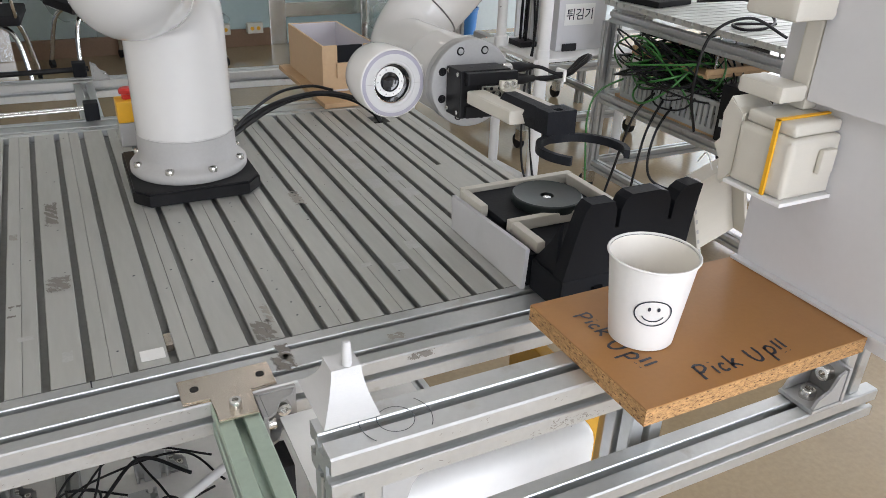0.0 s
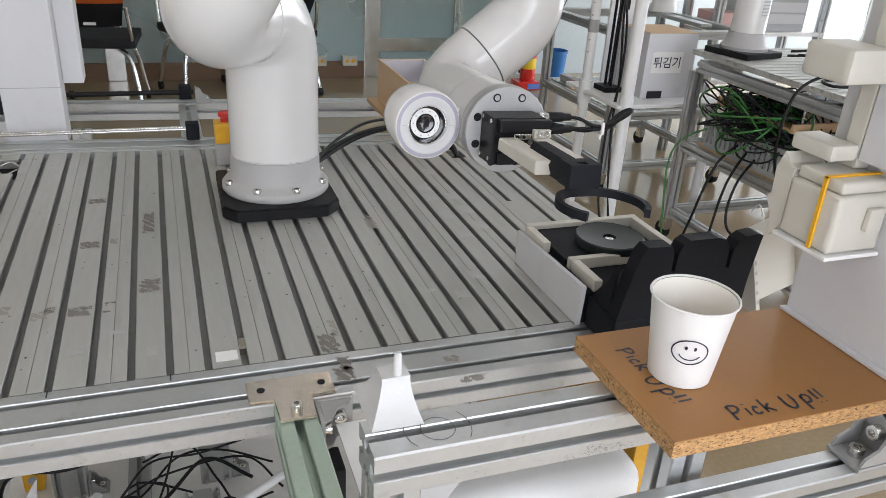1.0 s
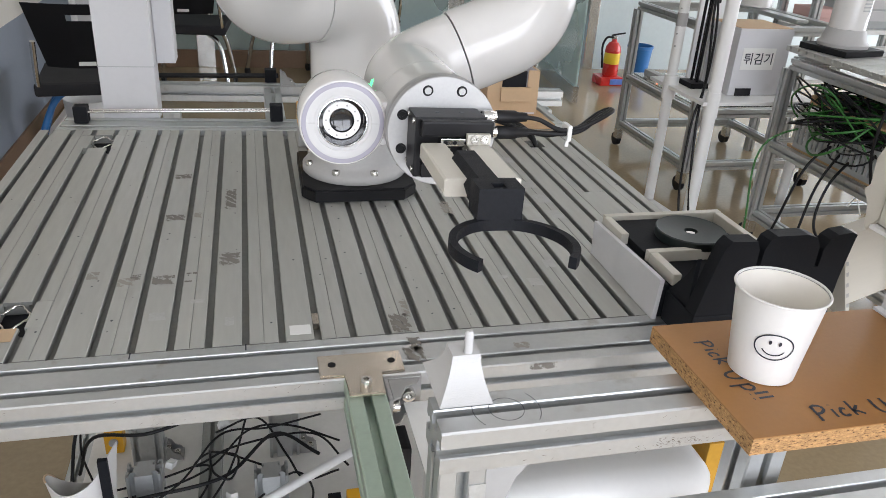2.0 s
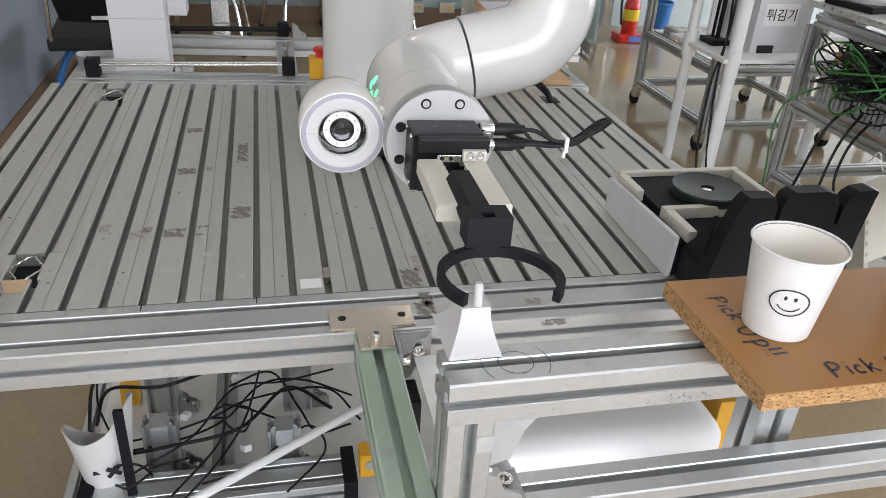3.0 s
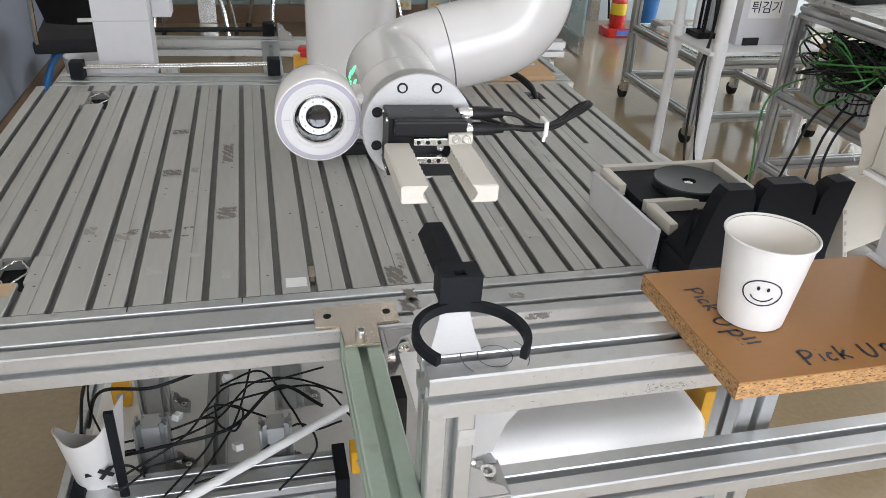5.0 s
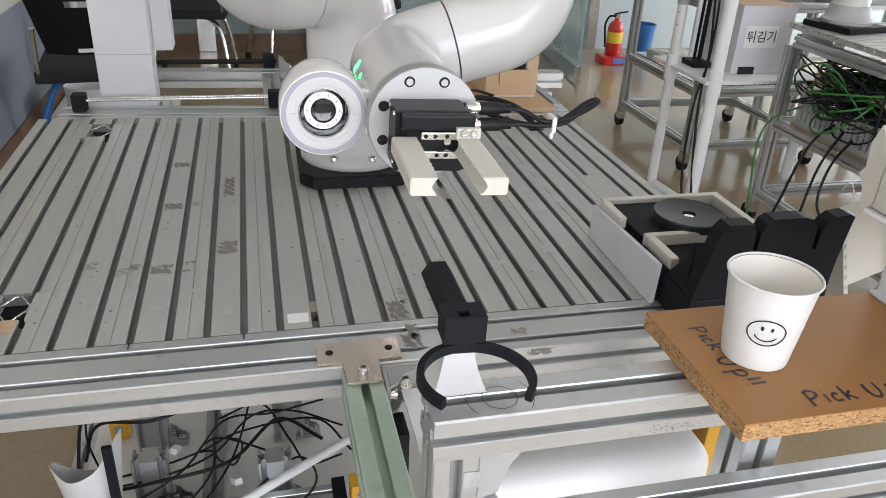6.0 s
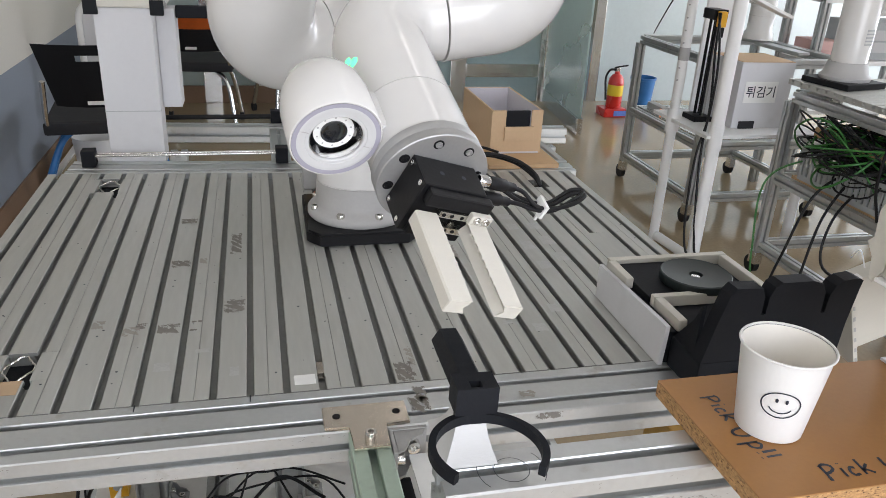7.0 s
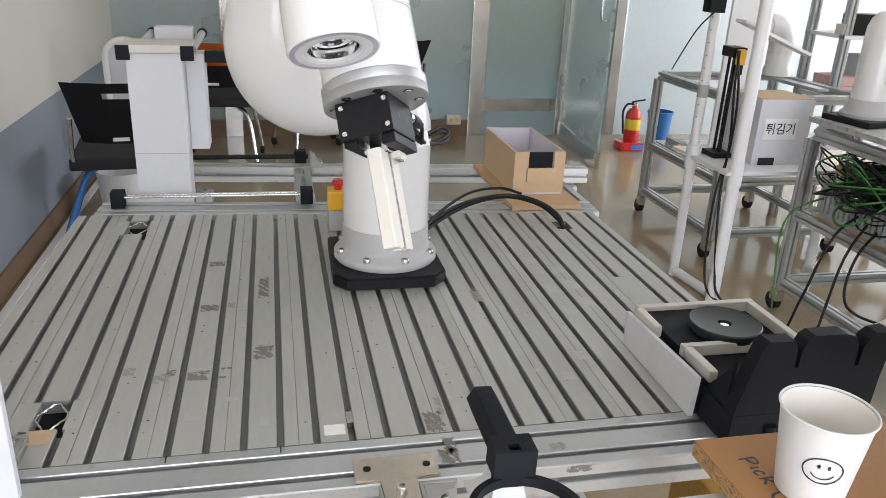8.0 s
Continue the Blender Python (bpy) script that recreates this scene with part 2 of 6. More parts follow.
BLUE_LABEL = surface("blue_white_label", (0.12, 0.22, 0.60), 0.4, 0.0, 0.2, 60, 100, 0.0)
LIT_ORANGE = surface("lit_orange_switch", (1.0, 0.25, 0.02), 0.4, 0.0, 0.02, 10, 100, 0.0, emit=1.5)
PINK = surface("pale_pink_card", (0.62, 0.40, 0.37), 0.7, 0.0, 0.04, 8, 150, 0.05)
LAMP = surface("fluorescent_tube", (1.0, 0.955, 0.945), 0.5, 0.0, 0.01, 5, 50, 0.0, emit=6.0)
GREY_SHEET = surface("grey_shelf_sheet", (0.78, 0.77, 0.74), 0.35, 0.1, 0.05, 4, 90, 0.02)
FLANGE_ALU = surface("brushed_flange_aluminium", (0.43, 0.43, 0.425), 0.5, 0.7, 0.05, 10, 300, 0.05)
CHIP = surface("raw_chipboard", (0.42, 0.24, 0.10), 0.8, 0.0, 0.45, 160, 420, 0.22, (1, 1, 2.2), stain=(0.11, 0.05, 0.018), stain_cut=(0.55, 0.66), stain_scale=260)
BEZEL = surface("white_camera_bezel", (0.54, 0.54, 0.54), 0.45, 0.0, 0.02, 6, 120, 0.01)
PLASTIC_WHITE = surface("white_abs_tube", (0.79, 0.79, 0.78), 0.38, 0.0, 0.02, 6, 120, 0.01)


def pane_glass(name, colour, rough):
    m = bpy.data.materials.new(name)
    m.use_nodes = True
    nt = m.node_tree
    b = nt.nodes["Principled BSDF"]
    b.inputs["Base Color"].default_value = (*colour, 1)
    b.inputs["Roughness"].default_value = rough
    b.inputs["Transmission Weight"].default_value = 0.9
    n = nt.nodes.new("ShaderNodeTexNoise")
    n.inputs["Scale"].default_value = 2.0
    r = nt.nodes.new("ShaderNodeMapRange")
    r.inputs["To Min"].default_value, r.inputs["To Max"].default_value = rough * 0.8, rough * 1.2
    nt.links.new(n.outputs["Fac"], r.inputs["Value"])
    nt.links.new(r.outputs["Result"], b.inputs["Roughness"])
    return m


FROSTED = surface("frosted_green_glass", (0.68, 0.79, 0.77), 0.28, 0.0, 0.05, 0.8, 40, 0.01, trans=0.7)
# paler copy of the frosted glass; brightness behind it put into colour
PALE_GLASS = surface("pale_lit_glass", (0.74, 0.82, 0.82), 0.3, 0.0, 0.04, 0.8, 40, 0.01, trans=0.35)
CLEAR = pane_glass("clear_glass", (0.93, 0.97, 0.95), 0.02)


# ---------------------------------------------------------------- mesh helpers
def mesh_of(name, bm, material, smooth=False, angle=40):
    bmesh.ops.recalc_face_normals(bm, faces=bm.faces)
    me = bpy.data.meshes.new(name)
    bm.to_mesh(me)
    bm.free()
    for mm in (material if isinstance(material, (list, tuple)) else [material]):
        me.materials.append(mm)
    if smooth:
        me.shade_smooth()
        me.set_sharp_from_angle(angle=radians(angle))
    return me


def part(name, bm, material, parent, label="", smooth=False, m=None):
    ob = new(name, mesh_of(name, bm, material, smooth))
    ob.parent = parent
    if m is not None:
        ob.matrix_basis = m
    return tagged(ob, label)


def thing(name, label, category, m=None, group="", kind=""):
    ob = new(name)
    ob.empty_display_size = 0.05
    if m is not None:
        ob.matrix_basis = m
    return tagged(ob, label, category, group, kind)


def solid(name, bm, material, label, category="", kind="", group="", smooth=False, m=None):
    ob = new(name, mesh_of(name, bm, material, smooth))
    if m is not None:
        ob.matrix_basis = m
    return tagged(ob, label, category, group, kind)


def box(x0, x1, y0, y1, z0, z1, bevel=0.0, seg=2, bm=None):
    bm = bm or bmesh.new()
    vs = [bm.verts.new((x, y, z)) for x in (x0, x1) for y in (y0, y1) for z in (z0, z1)]
    fs = [bm.faces.new([vs[i] for i in q]) for q in ((0, 1, 3, 2), (4, 6, 7, 5), (0, 4, 5, 1), (2, 3, 7, 6), (0, 2, 6, 4), (1, 5, 7, 3))]
    if bevel:
        es = list({e for f in fs for e in f.edges})
        bmesh.ops.bevel(bm, geom=es, offset=bevel, segments=seg, profile=0.7, affect="EDGES")
    return bm


def basis(way):
    w = Vector(way).normalized()
    s = Vector((0, 0, 1)) if abs(w.z) < 0.9 else Vector((1, 0, 0))
    a = w.cross(s).normalized()
    return a, w.cross(a).normalized()


def sweep(points, radii, seg=20, bm=None, caps=True):
    """A round tube along points; radii: one number or one per point."""
    bm = bm or bmesh.new()
    pts = [Vector(p) for p in points]
    rr = radii if isinstance(radii, (list, tuple)) else [radii] * len(pts)
    rings, a = [], None
    for i, p in enumerate(pts):
        w = (pts[min(i + 1, len(pts) - 1)] - pts[max(i - 1, 0)])
        if w.length < 1e-9:
            w = pts[i] - pts[max(i - 2, 0)]
        w.normalize()
        if a is None:
            a, _ = basis(w)
        a = (a - w * a.dot(w))
        a = a.normalized() if a.length > 1e-6 else basis(w)[0]
        b = w.cross(a)
        rings.append([bm.verts.new(p + rr[i] * (math.cos(u) * a + math.sin(u) * b)) for u in (2 * math.pi * k / seg for k in range(seg))])
    for r0, r1 in zip(rings, rings[1:]):
        for k in range(seg):
            bm.faces.new((r0[k], r0[(k + 1) % seg], r1[(k + 1) % seg], r1[k]))
    if caps:
        bm.faces.new(rings[0][::-1])
        bm.faces.new(rings[-1])
    return bm


def rod(p, q, r, seg=16, bm=None, r2=None):
    return sweep([p, q], [r, r if r2 is None else r2], seg, bm)


def lathe(profile, seg=40, bm=None, m=None):
    """Turn (radius, height) pairs round z; ends at radius 0 close."""
    bm = bm or bmesh.new()
    m = m or Matrix()
    rings = []
    for r, z in profile:
        if r < 1e-6:
            rings.append([bm.verts.new(m @ Vector((0, 0, z)))])
        else:
            rings.append([bm.verts.new(m @ Vector((r * math.cos(2 * math.pi * k / seg), r * math.sin(2 * math.pi * k / seg), z))) for k in range(seg)])
    for a, b in zip(rings, rings[1:]):
        for k in range(seg):
            k2 = (k + 1) % seg
            if len(a) == 1 and len(b) > 1:
                bm.faces.new((a[0], b[k], b[k2]))
            elif len(b) == 1 and len(a) > 1:
                bm.faces.new((a[k], a[k2], b[0]))
            elif len(a) > 1:
                bm.faces.new((a[k], a[k2], b[k2], b[k]))
    return bm


def extrude(outline, h0, h1, m=None, bevel=0.0, bm=None):
    """A flat outline in xy drawn out from height h0 to h1."""
    bm = bm or bmesh.new()
    m = m or Matrix()
    lo = [bm.verts.new(m @ Vector((x, y, h0))) for x, y in outline]
    hi = [bm.verts.new(m @ Vector((x, y, h1))) for x, y in outline]
    n = len(outline)
    fs = [bm.faces.new(lo[::-1]), bm.faces.new(hi)]
    fs += [bm.faces.new((lo[i], lo[(i + 1) % n], hi[(i + 1) % n], hi[i])) for i in range(n)]
    if bevel:
        bmesh.ops.bevel(bm, geom=list({e for f in fs[:2] for e in f.edges}), offset=bevel, segments=2, affect="EDGES")
    return bm


def curve_points(ctrl, n=10):
    """A smooth line through control points."""
    c = [Vector(p) for p in ctrl]
    c = [2 * c[0] - c[1]] + c + [2 * c[-1] - c[-2]]
    out = []
    for i in range(1, len(c) - 2):
        p0, p1, p2, p3 = c[i - 1:i + 3]
        for k in range(n):
            t = k / n
            out.append(0.5 * (2 * p1 + (p2 - p0) * t + (2 * p0 - 5 * p1 + 4 * p2 - p3) * t * t + (3 * p1 - p0 - 3 * p2 + p3) * t ** 3))
    return out + [c[-2]]


def slotted(w, h, top=(), bottom=(), left=(), right=(), op=0.0082, deep=0.012, e=0.0015):
    """Outline of an aluminium T-slot profile w by h, centred; slot centres on each side."""

    def side(length, cs):
        pts = [(-length / 2 + e, 0)]
        for c in sorted(cs):
            pts += [(c - op / 2 - 0.0008, 0), (c - op / 2, 0.0012), (c - op / 2, 0.0045), (c - op, 0.0045), (c - op / 2 - 0.001, deep), (c + op / 2 + 0.001, deep), (c + op, 0.0045), (c + op / 2, 0.0045), (c + op / 2, 0.0012), (c + op / 2 + 0.0008, 0)]
        return pts + [(length / 2 - e, 0)]
    out = []
    out += [(x, -h / 2 + d) for x, d in side(w, bottom)]
    out += [(w / 2 - d, y) for y, d in side(h, right)]
    out += [(-x, h / 2 - d) for x, d in side(w, [-c for c in top])]
    out += [(-w / 2 + d, -y) for y, d in side(h, [-c for c in left])]
    return out


def beam(p, q, w=0.04, h=0.04, up=(0, 0, 1), wide=None):
    """A T-slot beam from p to q; w across, h along up."""
    p, q = Vector(p), Vector(q)
    z = (q - p).normalized()
    y = (Vector(up) - z * Vector(up).dot(z)).normalized()
    x = y.cross(z)
    m = Matrix((( x.x, y.x, z.x, p.x), (x.y, y.y, z.y, p.y), (x.z, y.z, z.z, p.z), (0, 0, 0, 1)))

    def cs(n):
        k = max(1, round(n / 0.04))
        return [(i - (k - 1) / 2) * 0.04 for i in range(k)]
    return extrude(slotted(w, h, cs(w), cs(w), cs(h), cs(h)), 0, (q - p).length, m)


def arc(c, a, b, r, n=12):
    """Quarter bend about corner c: comes in along -a, leaves along b."""
    c, a, b = Vector(c), Vector(a).normalized(), Vector(b).normalized()
    o = c + r * a + r * b
    return [o - r * b * math.cos(u) - r * a * math.sin(u) for u in (math.pi / 2 * k / n for k in range(n + 1))]


# ---------------------------------------------------------------- the room
X0, X1, Y0, Y1, ZC = -0.90, 6.4, -3.0, 4.92, 2.7
solid("floor", box(X0 - 0.2, X1 + 0.2, Y0 - 0.2, Y1 + 3.2, -0.1, 0.0), FLOOR_MAT, "polished beige vinyl floor, scuffed and reflective", kind="structure")
solid("ceiling", box(X0 - 0.2, X1 + 0.2, Y0 - 0.2, Y1 + 3.2, ZC, ZC + 0.1), CEIL_MAT, "plain white painted ceiling", kind="structure")
west = thing("wall_west", "cream painted wall above a grey-blue lower band", "wall", kind="structure")
part("upper_band", box(X0 - 0.15, X0, Y0, Y1, 0.585, ZC), WALL_CREAM, west)
part("lower_band", box(X0 - 0.15, X0 + 0.003, Y0, Y1, 0.0, 0.585), WALL_GREY, west, "grey-blue painted lower band")
solid("baseboard_west", box(X0 + 0.003, X0 + 0.015, Y0, Y1, 0.0, 0.10, 0.003), WOOD_TRIM, "brown baseboard along the wall", kind="structure")


solid("cable_duct", box(-0.865, -0.832, 0.9, 4.8, 0.0005, 0.012, 0.002), PLASTIC_WHITE, "flat white cable duct on the floor along the wall", "cable duct")


def windowed_wall(name, along, fixed, a0, a1, openings, sill, head, label):
    """A wall 0.15 m thick with window openings through it."""
    w = thing(name, label, "wall", kind="structure")

    def slab(p, q, z0, z1):
        bm = box(p, q, fixed[0], fixed[1], z0, z1) if along == "x" else box(fixed[0], fixed[1], p, q, z0, z1)
        part("wall_section", bm, CEIL_MAT, w)
    slab(a0, a1, 0, sill)
    slab(a0, a1, head, ZC)
    edges = [a0] + [e for o in openings for e in o] + [a1]
    for p, q in zip(edges[::2], edges[1::2]):
        slab(p, q, sill, head)
    for p, q in openings:
        mid = (fixed[0] + fixed[1]) / 2
        for u, v, z0, z1 in ((p, p + 0.05, sill, head), (q - 0.05, q, sill, head), (p + 0.05, q - 0.05, sill, sill + 0.05), (p + 0.05, q - 0.05, head - 0.05, head), ((p + q) / 2 - 0.025, (p + q) / 2 + 0.025, sill + 0.05, head - 0.05)):
            bm = box(u, v, mid - 0.03, mid + 0.03, z0, z1) if along == "x" else box(mid - 0.03, mid + 0.03, u, v, z0, z1)
            part("window_frame", bm, PLASTIC_WHITE, w)
    return w


windowed_wall("wall_south", "x", (Y0 - 0.15, Y0), X0, X1, [(-0.4, 1.3), (1.5, 3.2), (3.4, 5.1)], 0.35, 2.4, "white wall with wide white-framed windows")
windowed_wall("wall_east", "y", (X1, X1 + 0.15), Y0, Y1, [(-1.5, 0.5), (0.8, 2.6), (2.9, 4.8)], 0.25, 2.4, "white wall with wide white-framed windows")

# unseen wall added to keep sky light off the left panes
solid("wall_corridor", box(X0 - 0.2, 0.9, Y1 + 1.6, Y1 + 1.75, 0.0, ZC), WALL_CREAM, "added cream wall shading the left panes from behind", "wall", kind="structure")
# glazed partition at the far side, with an open glass door
north = thing("wall_north", "partition of pale green frosted glass in steel frames", "wall", kind="structure")
for x0, x1, z0, z1 in ((X0, -0.20, 0.12, ZC), (-0.08, 1.58, 0.12, ZC), (1.70, 2.28, 0.29, ZC), (1.70, 2.28, 0.0, 0.19)):
    part("pane", box(x0, x1, Y1 - 0.006, Y1 + 0.006, z0, z1), FROSTED, north)
for x in (-0.14, 1.64, 2.34):
    part("mullion", box(x - 0.06, x + 0.06, Y1 - 0.035, Y1 + 0.035, 0.0, ZC, 0.004), STEEL, north, "brushed steel post")
part("sill_rail", box(X0, 1.58, Y1 - 0.03, Y1 + 0.03, 0.0, 0.12, 0.003), WOOD_TRIM, north, "dark base rail")
part("sill_rail", box(1.70, 2.28, Y1 - 0.03, Y1 + 0.03, 0.19, 0.29, 0.003), STEEL, north, "steel kick rail")
part("mullion", box(2.70, 2.78, Y1 - 0.035, Y1 + 0.035, 0.0, ZC, 0.004), STEEL, north)
part("pane", box(2.78, X1, Y1 - 0.006, Y1 + 0.006, 0.0, ZC), PALE_GLASS, north, "glass pane coloured paler for the light behind it")
part("wall_section", box(2.40, 2.70, Y1 - 0.02, Y1 + 0.02, 2.15, ZC), FROSTED, north, "glass over the doorway")

door = thing("door_1", "open frosted glass door with a steel handle and base rail", "door", pose(2.322, 4.86, 0, 0, 0, -96), kind="structure")
part("pane", box(0.0, 0.99, -0.006, 0.006, 0.12, 2.15), FROSTED, door)
part("base_rail", box(0.0, 0.99, -0.02, 0.02, 0.01, 0.12, 0.003), STEEL, door, "brushed steel base rail")
part("door_handle", sweep(curve_points([(0.91, -0.006, 0.95), (0.91, -0.05, 0.96), (0.91, -0.055, 1.1), (0.91, -0.05, 1.24), (0.91, -0.006, 1.25)]), 0.009, 10), CHROME, door, "chrome bow handle", True)

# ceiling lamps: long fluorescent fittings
# the unseen y = 6.4 fittings are added to brighten the partition's glass
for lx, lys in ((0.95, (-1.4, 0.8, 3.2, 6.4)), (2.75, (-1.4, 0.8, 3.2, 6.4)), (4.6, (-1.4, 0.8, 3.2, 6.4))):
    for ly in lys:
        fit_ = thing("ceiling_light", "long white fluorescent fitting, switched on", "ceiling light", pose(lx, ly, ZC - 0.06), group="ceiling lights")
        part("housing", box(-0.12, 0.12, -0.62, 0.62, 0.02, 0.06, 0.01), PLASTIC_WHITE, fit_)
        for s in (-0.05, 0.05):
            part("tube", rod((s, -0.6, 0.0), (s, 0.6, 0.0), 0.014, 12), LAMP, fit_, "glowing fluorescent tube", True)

# ---------------------------------------------------------------- work table with slotted panels
table = thing("work_table", "large work table of slotted aluminium panels on a profile frame", "table")
XL, XR, YB = -0.24, 0.817, 0.808
PITCH = 0.0758      # the narrower panels on the robot's far side start at x = 0.40


def rear_end(x):
    """Where the panels end: the back beam stands slightly askew."""
    return 0.8045 - 0.06 * x


def panel_mesh(spans, width=0.0796, name="panel"):
    """spans: (y0, y1, slot centres, x0, x1 of the stretch as shares of the width)"""
    bm = bmesh.new()
    for y0, y1, slots, u0, u1 in spans:
        w, mid = (u1 - u0) * width, ((u0 + u1) / 2 - 0.5) * width
        m = Matrix(((1, 0, 0, mid), (0, 0, -1, 0), (0, 1, 0, -0.01), (0, 0, 0, 1)))
        extrude(slotted(w, 0.02, [q - mid for q in slots], [], [], [], e=0.0005), -y1, -y0, m, bm=bm)
    # faces below the top take dark aluminium: slot shade put into colour
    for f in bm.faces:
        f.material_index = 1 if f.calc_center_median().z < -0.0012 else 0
    return mesh_of(name, bm, [ALU_PANEL, ALU_DARK])


def lay_panel(x, data):
    ob = new("panel", data)
    ob.parent = table
    ob.matrix_basis = pose(x, 0, T)


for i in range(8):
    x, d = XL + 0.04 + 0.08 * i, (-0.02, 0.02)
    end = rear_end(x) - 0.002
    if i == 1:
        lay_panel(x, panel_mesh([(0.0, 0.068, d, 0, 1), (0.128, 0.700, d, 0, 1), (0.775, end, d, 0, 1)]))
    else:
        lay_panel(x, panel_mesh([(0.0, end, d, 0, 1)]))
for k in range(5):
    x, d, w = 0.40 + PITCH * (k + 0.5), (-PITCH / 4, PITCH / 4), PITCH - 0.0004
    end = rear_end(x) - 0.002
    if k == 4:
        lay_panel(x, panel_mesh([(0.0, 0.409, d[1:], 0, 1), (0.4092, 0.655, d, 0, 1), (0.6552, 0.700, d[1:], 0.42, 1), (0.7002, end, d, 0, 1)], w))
        # black block under the gap paints the opening's shade
        part("cable_port", box(x - 0.037, x - 0.007, 0.656, 0.699, T - 0.02, T - 0.012), BLACK_PLATE, table, "black block for the shade inside the cable port")
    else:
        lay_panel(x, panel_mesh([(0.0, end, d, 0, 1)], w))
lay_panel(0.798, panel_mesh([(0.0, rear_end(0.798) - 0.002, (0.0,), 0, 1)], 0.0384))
part("underlay", box(XL, XL + 0.078, 0.0, 0.755, T - 0.024, T - 0.0205), ALU_DARK, table)
part("underlay", box(XL + 0.162, XR, 0.0, 0.755, T - 0.024, T - 0.0205), ALU_DARK, table)
for y0, y1, ax, ay in ((0.068, 0.128, 0.0165, 0.0275), (0.700, 0.775, 0.0185, 0.034)):
    xm, ym = XL + 0.123, (y0 + y1) / 2
    # solid black block stands for the shade down the open well
    part("leg_end", box(XL + 0.081, XL + 0.159, y0 + 0.001, y1 - 0.001, T - 0.06, T - 0.016), BLACK_PRINT, table, "black block for the shade inside the leg well")
    part("well_rim", sweep([(xm + ax * q * math.cos(u), ym + ay * q * math.sin(u), T - 0.003) for u, q in ((2 * math.pi * k / 24, 1.0 if k % 6 in (0, 1, 5) else 0.84) for k in range(25))], 0.0013, 6), STEEL, table, "bright aluminium profile edge")
    part("panel_strip", box(XL + 0.0804, xm - ax - 0.0015, y0, y1, T - 0.0155, T, 0.001), ALU_PANEL, table)
    part("panel_strip", box(xm + ax + 0.0015, XL + 0.1596, y0, y1, T - 0.0155, T, 0.001), ALU_PANEL, table)
part("tape_patch", box(XL + 0.106, XL + 0.134, 0.040, 0.0675, T + 0.0003, T + 0.0007), CARD, table, "beige tape stuck on the panel")
part("front_beam", beam((XL - 0.04, -0.0405, T - 0.02), (XR + 0.02, -0.0405, T - 0.02), 0.08, 0.04), ALU, table)
part("back_beam", beam((XL + 0.03, rear_end(XL) + 0.0405, T - 0.02), (XR + 0.02, rear_end(XR) + 0.0405, T - 0.02), 0.08, 0.04), ALU, table)
for y in (-0.02, 0.80):
    for x in (XL + 0.02, XR - 0.02):
        part("leg", beam((x, y, 0.06), (x, y, T - 0.041), 0.04, 0.04, (0, 1, 0)), ALU, table)
part("side_beam", beam((XL + 0.02, 0.001, T - 0.0445), (XL + 0.02, 0.779, T - 0.0445), 0.04, 0.04), ALU, table)
part("side_beam", beam((XR - 0.02, 0.001, T - 0.0445), (XR - 0.02, 0.75, T - 0.0445), 0.04, 0.04), ALU, table)
part("cross_beam", beam((0.259, -0.62, T - 0.02), (0.259, -0.0815, T - 0.02), 0.04, 0.04), ALU_GREEN, table, "profile strut running out from the front beam")
for y in (-0.58,):
    part("leg", beam((0.259, y, 0.0), (0.259, y, T - 0.041), 0.04, 0.04, (0, 1, 0)), ALU, table)

# lower frame and shelf sheet
part("lower_shelf", box(XL + 0.04, XR - 0.04, -0.30, YB - 0.04, 0.16, 0.172, 0.002), GREY_SHEET, table, "pale grey lower shelf sheet")
for y in (-0.30, 0.12, 0.5):
    part("lower_beam", beam((XL, y, 0.14), (XR, y, 0.14), 0.04, 0.04), ALU, table)
part("lower_beam", beam((XL + 0.02, -0.60, 0.14), (XL + 0.02, YB, 0.14), 0.04, 0.04), ALU, table)
part("lower_beam", beam((XR - 0.02, -0.30, 0.14), (XR - 0.02, YB, 0.14), 0.04, 0.04), ALU, table)


# ---------------------------------------------------------------- raised rail, pick-up board, front frame
RZ = 0.9255
rail = thing("raised_rail", "raised aluminium profile rail with corner brackets on legs", "rail")
part("top_beam", beam((0.278, -0.3095, RZ - 0.019), (0.70, -0.3095, RZ - 0.019), 0.045, 0.038), ALU, rail)
part("leg", beam((0.2975, -0.3095, 0.0), (0.2975, -0.3095, RZ - 0.0385), 0.037, 0.037, (0, 1, 0)), ALU, rail)
part("leg", beam((0.631, -0.2345, 0.0), (0.631, -0.2345, RZ - 0.0005), 0.042, 0.04, (0, 1, 0)), ALU, rail)
part("leg", beam((0.872, -0.280, 0.7661), (0.872, -0.280, RZ - 0.0005), 0.037, 0.037, (0, 1, 0)), ALU, rail)
part("lower_beam", beam((0.3165, -0.285, 0.747), (0.915, -0.285, 0.747), 0.04, 0.037), ALU, rail)

board = thing("pickup_board", "brown laminate chipboard shelf with handwritten marker words", "shelf board")
part("board", box(0.485, 0.711, -0.389, -0.240, RZ + 0.0005, RZ + 0.0145), CHIP, board, "raw chipboard core edge")
part("laminate", box(0.485, 0.711, -0.389, -0.240, RZ + 0.0145, RZ + 0.0155), MDF_TOP, board, "brown laminate face")
BT = RZ + 0.0155


